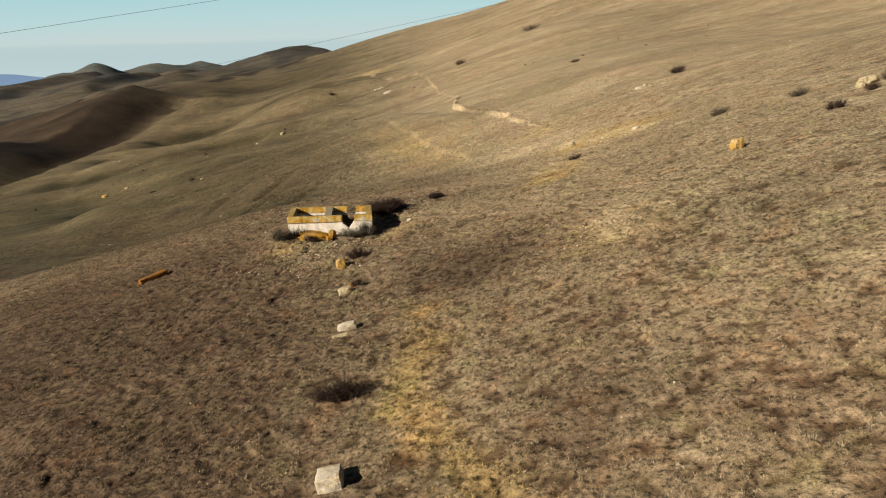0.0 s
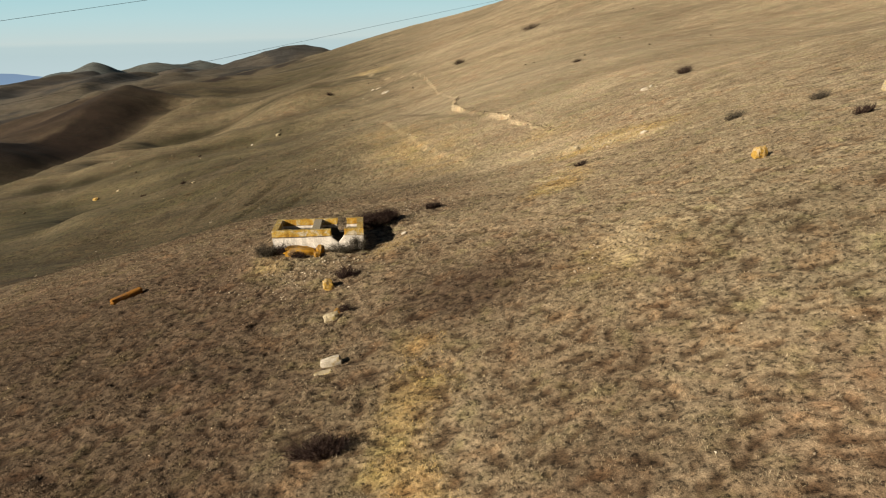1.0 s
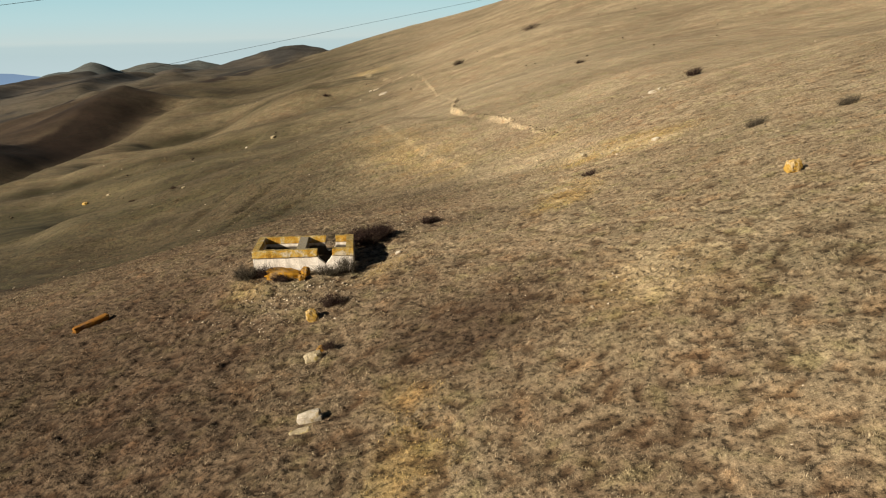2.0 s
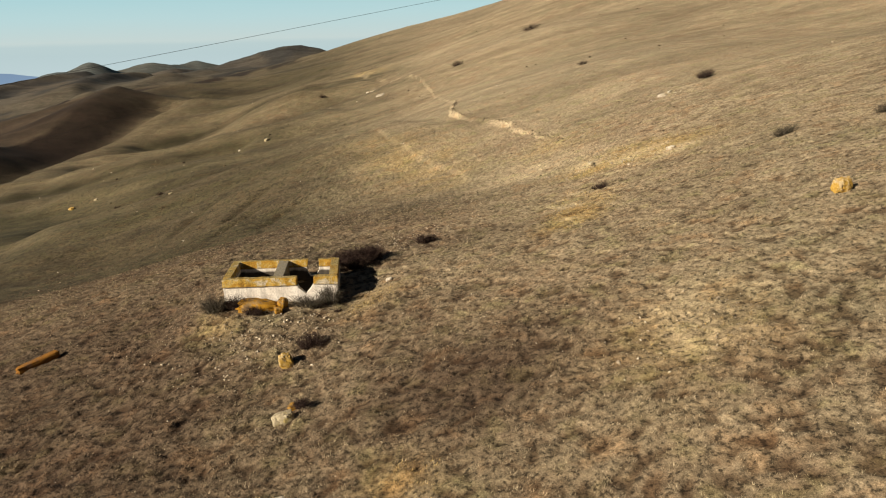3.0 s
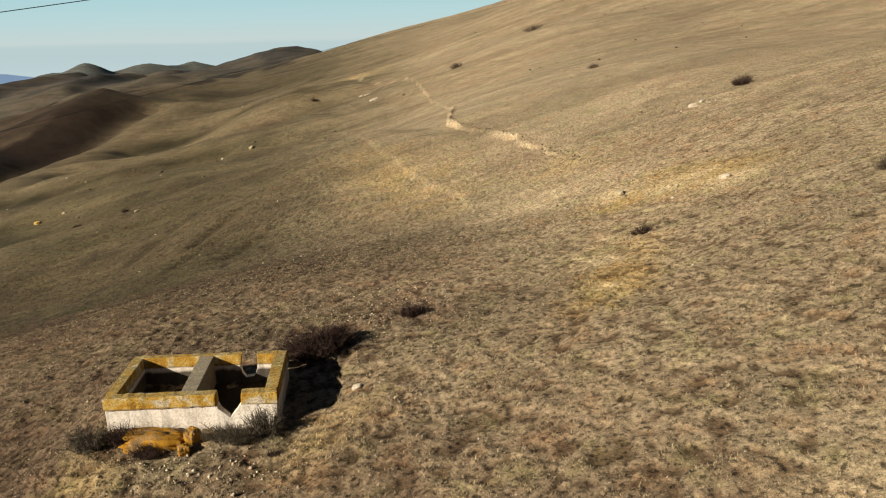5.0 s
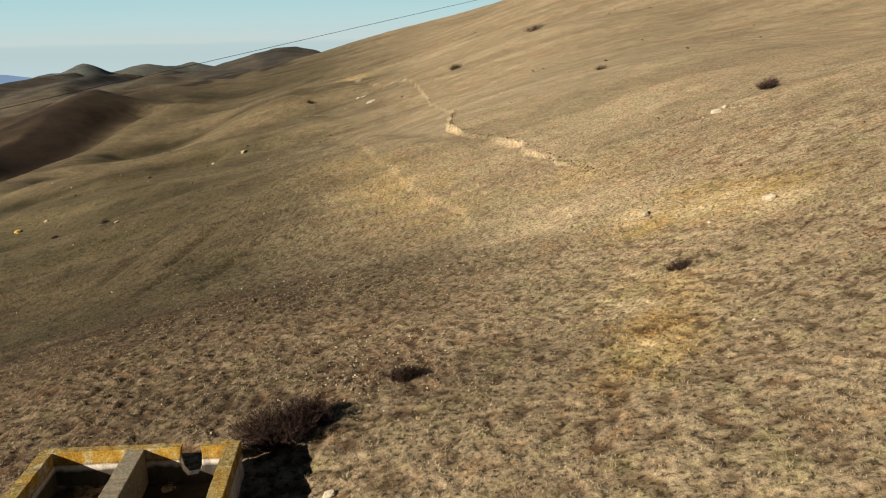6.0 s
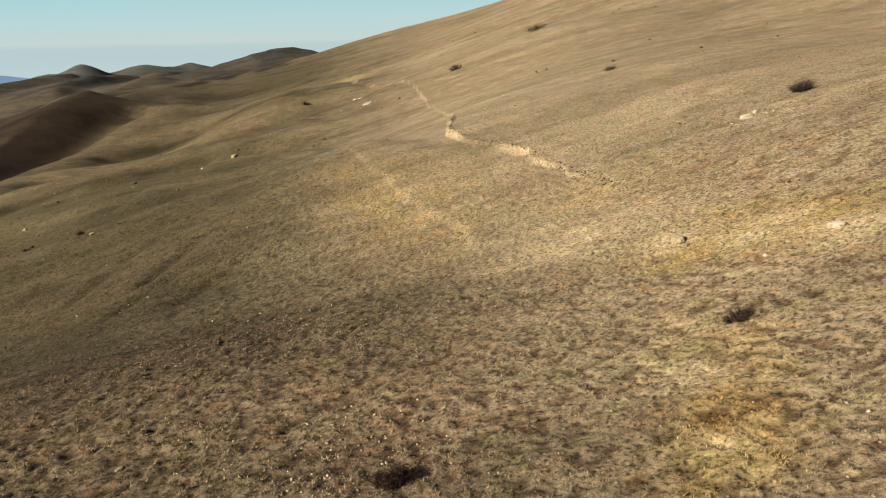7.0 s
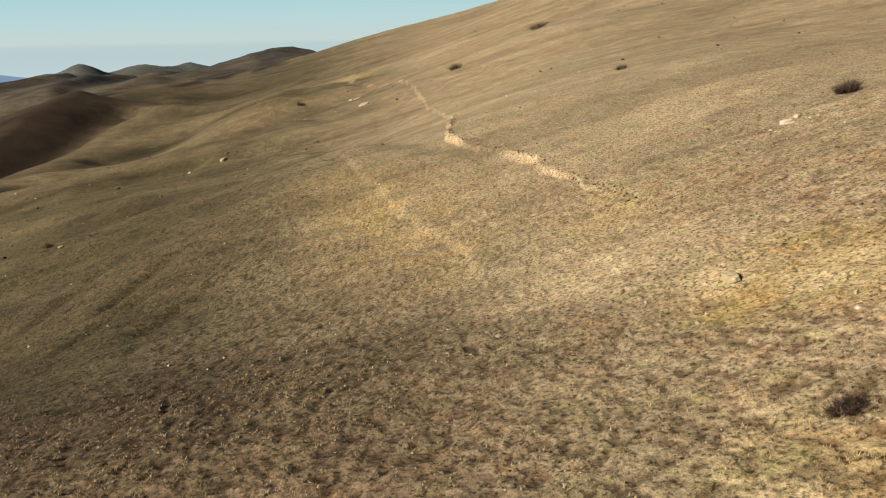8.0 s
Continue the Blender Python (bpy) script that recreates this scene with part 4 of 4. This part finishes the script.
chips("dark_clods", np.concatenate([bank_lip(), scatter(1300, -20, 20, 8, 62, 0.03, 0.09), scatter(450, -60, 40, 60, 125, 0.08, 0.35), scatter(450, -100, 60, 120, 290, 0.2, 0.9), cluster(60, 3, 55, 4, 0.06, 0.2)]),
      DUNG, "dark dung and soil clods scattered over the grass, some added as the bank lip's shade", "clods", 8)


def bank_clods():
    out = []
    for k in range(4, len(BANK) - 1):
        (ax, ay), (bx, by) = BANK[k], BANK[k + 1]
        n = int(22 * math.hypot(bx - ax, by - ay) / (1.0 if k < 8 else 2.2))
        s = rs.uniform(0, 1, n)
        px, py = ax + (bx - ax) * s, ay + (by - ay) * s
        keep = bank_face(px, py) > rs.uniform(0.1, 0.9, n)
        out.append(np.stack([px + rs.normal(0, 0.3, n), py + rs.normal(0, 0.3, n), 0.05 * 6 ** (rs.uniform(0, 1, n) ** 1.8)], 1)[keep])
    return np.concatenate(out)


chips("bank_clods", bank_clods(), CLOD, "pale clods and crumbling soil on the face of the cut bank", "soil", 6)

for k, (x, y, size, mat, label) in enumerate([
        (22.5, 81.4, 0.75, WHITE_STONE, "white stone on the open slope"), (23.4, 82.0, 0.5, WHITE_STONE, "white stone on the open slope"),
        (-40, 160.2, 1.2, TAN_STONE, "tan stone on the grassy slope"), (-45.8, 158.7, 0.7, WHITE_STONE, "pale stone on the grassy slope"),
        (-71.3, 134.9, 1.1, LICHEN_STONE, "yellow lichened stone on the lower slope"), (-67.5, 137, 0.7, TAN_STONE, "brown stone on the lower slope"),
        (-39.8, 105.4, 0.5, TAN_STONE, "brown stone on the grassy slope"), (-17.2, 186.3, 2.5, WHITE_STONE, "flat white slab on bare ground"),
        (-21, 205.6, 1.9, WHITE_STONE, "flat white slab on bare ground"), (-22.6, 206.5, 1.0, WHITE_STONE, "white stone on bare ground"),
        (-41, 192.3, 1.5, LICHEN_STONE, "yellowish rock on the far slope"), (-8.8, 47.4, 0.22, TAN_STONE, "small brown stone in the grass"),
        (11.3, 61.6, 0.7, TAN_STONE, "buff stone in straw-coloured grass"), (15.9, 56.9, 0.6, WHITE_STONE, "pale stone in straw-coloured grass"),
        (6.1, 79.3, 0.5, TAN_STONE, "pale flat stone below the bank"),
        (-2.4, 39.2, 0.28, WHITE_STONE, "small pale stone at the hollow's edge"), (2.5, 62, 0.3, TAN_STONE, "small brown stone in the grass")]):
    stone("loose_rock", x, y, (size, size * 0.7, size * (0.11 if "flat" in label else 0.45)), 37 * k, mat, label, 30 + k, 0.45, 0.25, 0.25, "rock")


# ---------------------------------------------------------------- grass
def tufts(name, places, blades, mat, label, seed, stretch=1.0):
    """Tufts of splayed blades; places hold x, y and blade length."""
    rs2 = np.random.RandomState(seed)
    n = len(places)
    x, y, h = places.T
    z = ground_height(x, y) - 0.015
    a = rs2.uniform(0, 6.28, (n, blades))
    lean = rs2.uniform(0.4, 1.7, (n, blades)) * stretch
    hh = h[:, None] * rs2.uniform(0.4, 0.95, (n, blades))
    root = np.stack([x[:, None] + np.cos(a) * h[:, None] * 0.25, y[:, None] + np.sin(a) * h[:, None] * 0.25, np.repeat(z[:, None], blades, 1)], -1)
    tip = root + np.stack([np.cos(a) * hh * lean, np.sin(a) * hh * lean, hh], -1)
    w = h[:, None] * rs2.uniform(0.06, 0.13, (n, blades))
    turn = a + 1.57 + rs2.uniform(-0.6, 0.6, (n, blades))
    off = np.stack([np.cos(turn) * w, np.sin(turn) * w, np.zeros_like(w)], -1)
    v = np.stack([root - off, root + off, tip], 2).reshape(-1, 3)
    me = quick_mesh(name, v, np.arange(len(v)).reshape(-1, 3))
    me.materials.append(mat)
    return tagged(new(name, me), label, "grass", kind="stuff")


def grass_places(n, x0, x1, y0, y1, low, high):
    p = np.stack([rs.uniform(x0, x1, n), rs.uniform(y0, y1, n)], 1)
    d = 0.9 * tussocks(p[:, 0], p[:, 1]) + 0.3 * wave(p[:, 0], p[:, 1], 3.0, 81)
    bare = np.maximum(spots(BARE, p[:, 0], p[:, 1]), bank_face(p[:, 0], p[:, 1]) * 1.5)
    inside = (p[:, 0] > -9.6) & (p[:, 0] < -4.3) & (p[:, 1] > 37.0) & (p[:, 1] < 40.8)
    keep = (d + rs.uniform(-0.6, 0.6, n) > -0.15) & (bare < rs.uniform(0.2, 0.9, n)) & ~inside
    p, d = p[keep], d[keep]
    return np.column_stack([p, (low + (high - low) * rs.uniform(0, 1, len(p))) * (1 + 0.35 * d)])


near = np.concatenate([
    grass_places(92000, -14, 14, 6, 20, 0.035, 0.085), grass_places(92000, -23, 17, 20, 34, 0.04, 0.09), grass_places(86000, -30, 24, 34, 48, 0.045, 0.095),
    grass_places(70000, -32, 28, 48, 62, 0.05, 0.10), grass_places(70000, -44, 46, 62, 112, 0.07, 0.13)])
straw = spots(STRAW, near[:, 0], near[:, 1]) > rs.uniform(0.15, 1.0, len(near))
brown = ~straw & (np.maximum(heath_mask(near[:, 0], near[:, 1])[0], 1.25 * olive_mask(near[:, 0], near[:, 1])) > rs.uniform(0.05, 0.95, len(near)))
tufts("dry_grass", near[~straw & ~brown], 6, GRASS, "short tan dry grass tufts over the slope", 1)
tufts("brown_grass", near[brown], 6, HEATH, "short dark-brown withered grass and heath", 2)
tufts("straw_grass", near[straw] * np.array([1, 1, 1.1]), 6, STRAWG, "straw-yellow dry grass patches", 3)


# ---------------------------------------------------------------- overhead cables
def cable(way, y0, z0, thick, label):
    cu = bpy.data.curves.new("overhead_cable", "CURVE")
    cu.dimensions, cu.bevel_depth, cu.bevel_resolution = "3D", thick, 1
    sp = cu.splines.new("POLY")
    xs = np.linspace(-50, 110, 41)
    sp.points.add(len(xs) - 1)
    for p, x in zip(sp.points, xs):
        p.co = (x, y0 + way[0] * x, z0 + way[1] * x, 1)
    cu.materials.append(CABLE)
    return tagged(new("overhead_cable", cu), label, "cable", "overhead cables")


cable((1.173, 0.283), 36.87, 14.75, 0.0065, "thin dark overhead power cable high above the slope")
cable((0.824, 0.241), 28.77, 11.59, 0.0045, "thin dark overhead power cable across the sky")
cable((1.262, 0.307), 34.975, 11.103, 0.003, "lowest thin dark overhead power cable across the sky")


# ---------------------------------------------------------------- far distance
def range_backdrop(name, y, x0, x1, profile, low, colour, label, seed):
    """Far mountain range or sky: a plain upright glowing sheet, haze in its colour."""
    xs = np.linspace(x0, x1, 120)
    top = np.interp(xs, [p[0] for p in profile], [p[1] for p in profile])
    top = top + 0.02 * (top - low) * fractal(xs, xs * 0, 300, seed, 4)
    n = len(xs)
    v = np.concatenate([np.stack([xs, np.full(n, y), np.full(n, low)], 1), np.stack([xs, np.full(n, y), top], 1)])
    i = np.arange(n - 1)
    me = quick_mesh(name, v, np.stack([i, i + 1, i + n + 1, i + n], 1))
    m = bpy.data.materials.new(name)
    m.use_nodes = True
    nd, ln = m.node_tree.nodes, m.node_tree.links
    nd.remove(nd["Principled BSDF"])
    # the sheet glows, with the paling by the air in its ramp
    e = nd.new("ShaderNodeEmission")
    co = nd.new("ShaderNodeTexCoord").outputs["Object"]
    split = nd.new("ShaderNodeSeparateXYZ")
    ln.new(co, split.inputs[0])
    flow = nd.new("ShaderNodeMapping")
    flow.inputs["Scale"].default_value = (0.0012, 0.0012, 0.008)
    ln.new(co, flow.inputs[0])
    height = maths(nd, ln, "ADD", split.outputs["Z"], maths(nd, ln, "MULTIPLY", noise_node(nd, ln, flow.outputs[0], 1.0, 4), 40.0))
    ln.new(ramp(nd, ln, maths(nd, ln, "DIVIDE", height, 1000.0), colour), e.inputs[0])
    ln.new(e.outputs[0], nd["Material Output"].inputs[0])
    me.materials.append(m)
    return tagged(new(name, me), label, "backdrop", kind="structure")


range_backdrop("backdrop_sky", 4300, -5200, 3200, [(-5200, 1500), (3200, 1500)], -300,
               [(0.0, (0.317, 0.386, 0.402)), (0.17, (0.291, 0.366, 0.375)), (0.225, (0.297, 0.371, 0.375)), (0.25, (0.336, 0.398, 0.389)), (0.38, (0.291, 0.404, 0.413)), (0.62, (0.213, 0.377, 0.406)), (1.0, (0.183, 0.353, 0.395))],
               "pale cyan sky with a hazy band over the far plain", 91)
range_backdrop("backdrop_range", 4000, -4600, -2000, [(-4600, 120), (-2700, 62), (-2500, 52), (-2330, 30), (-2200, -20), (-2000, -80)], -300, [(0.0, (0.130, 0.193, 0.276)), (0.1, (0.120, 0.172, 0.251))], "glowing backdrop of a hazy blue mountain range on the horizon", 93)
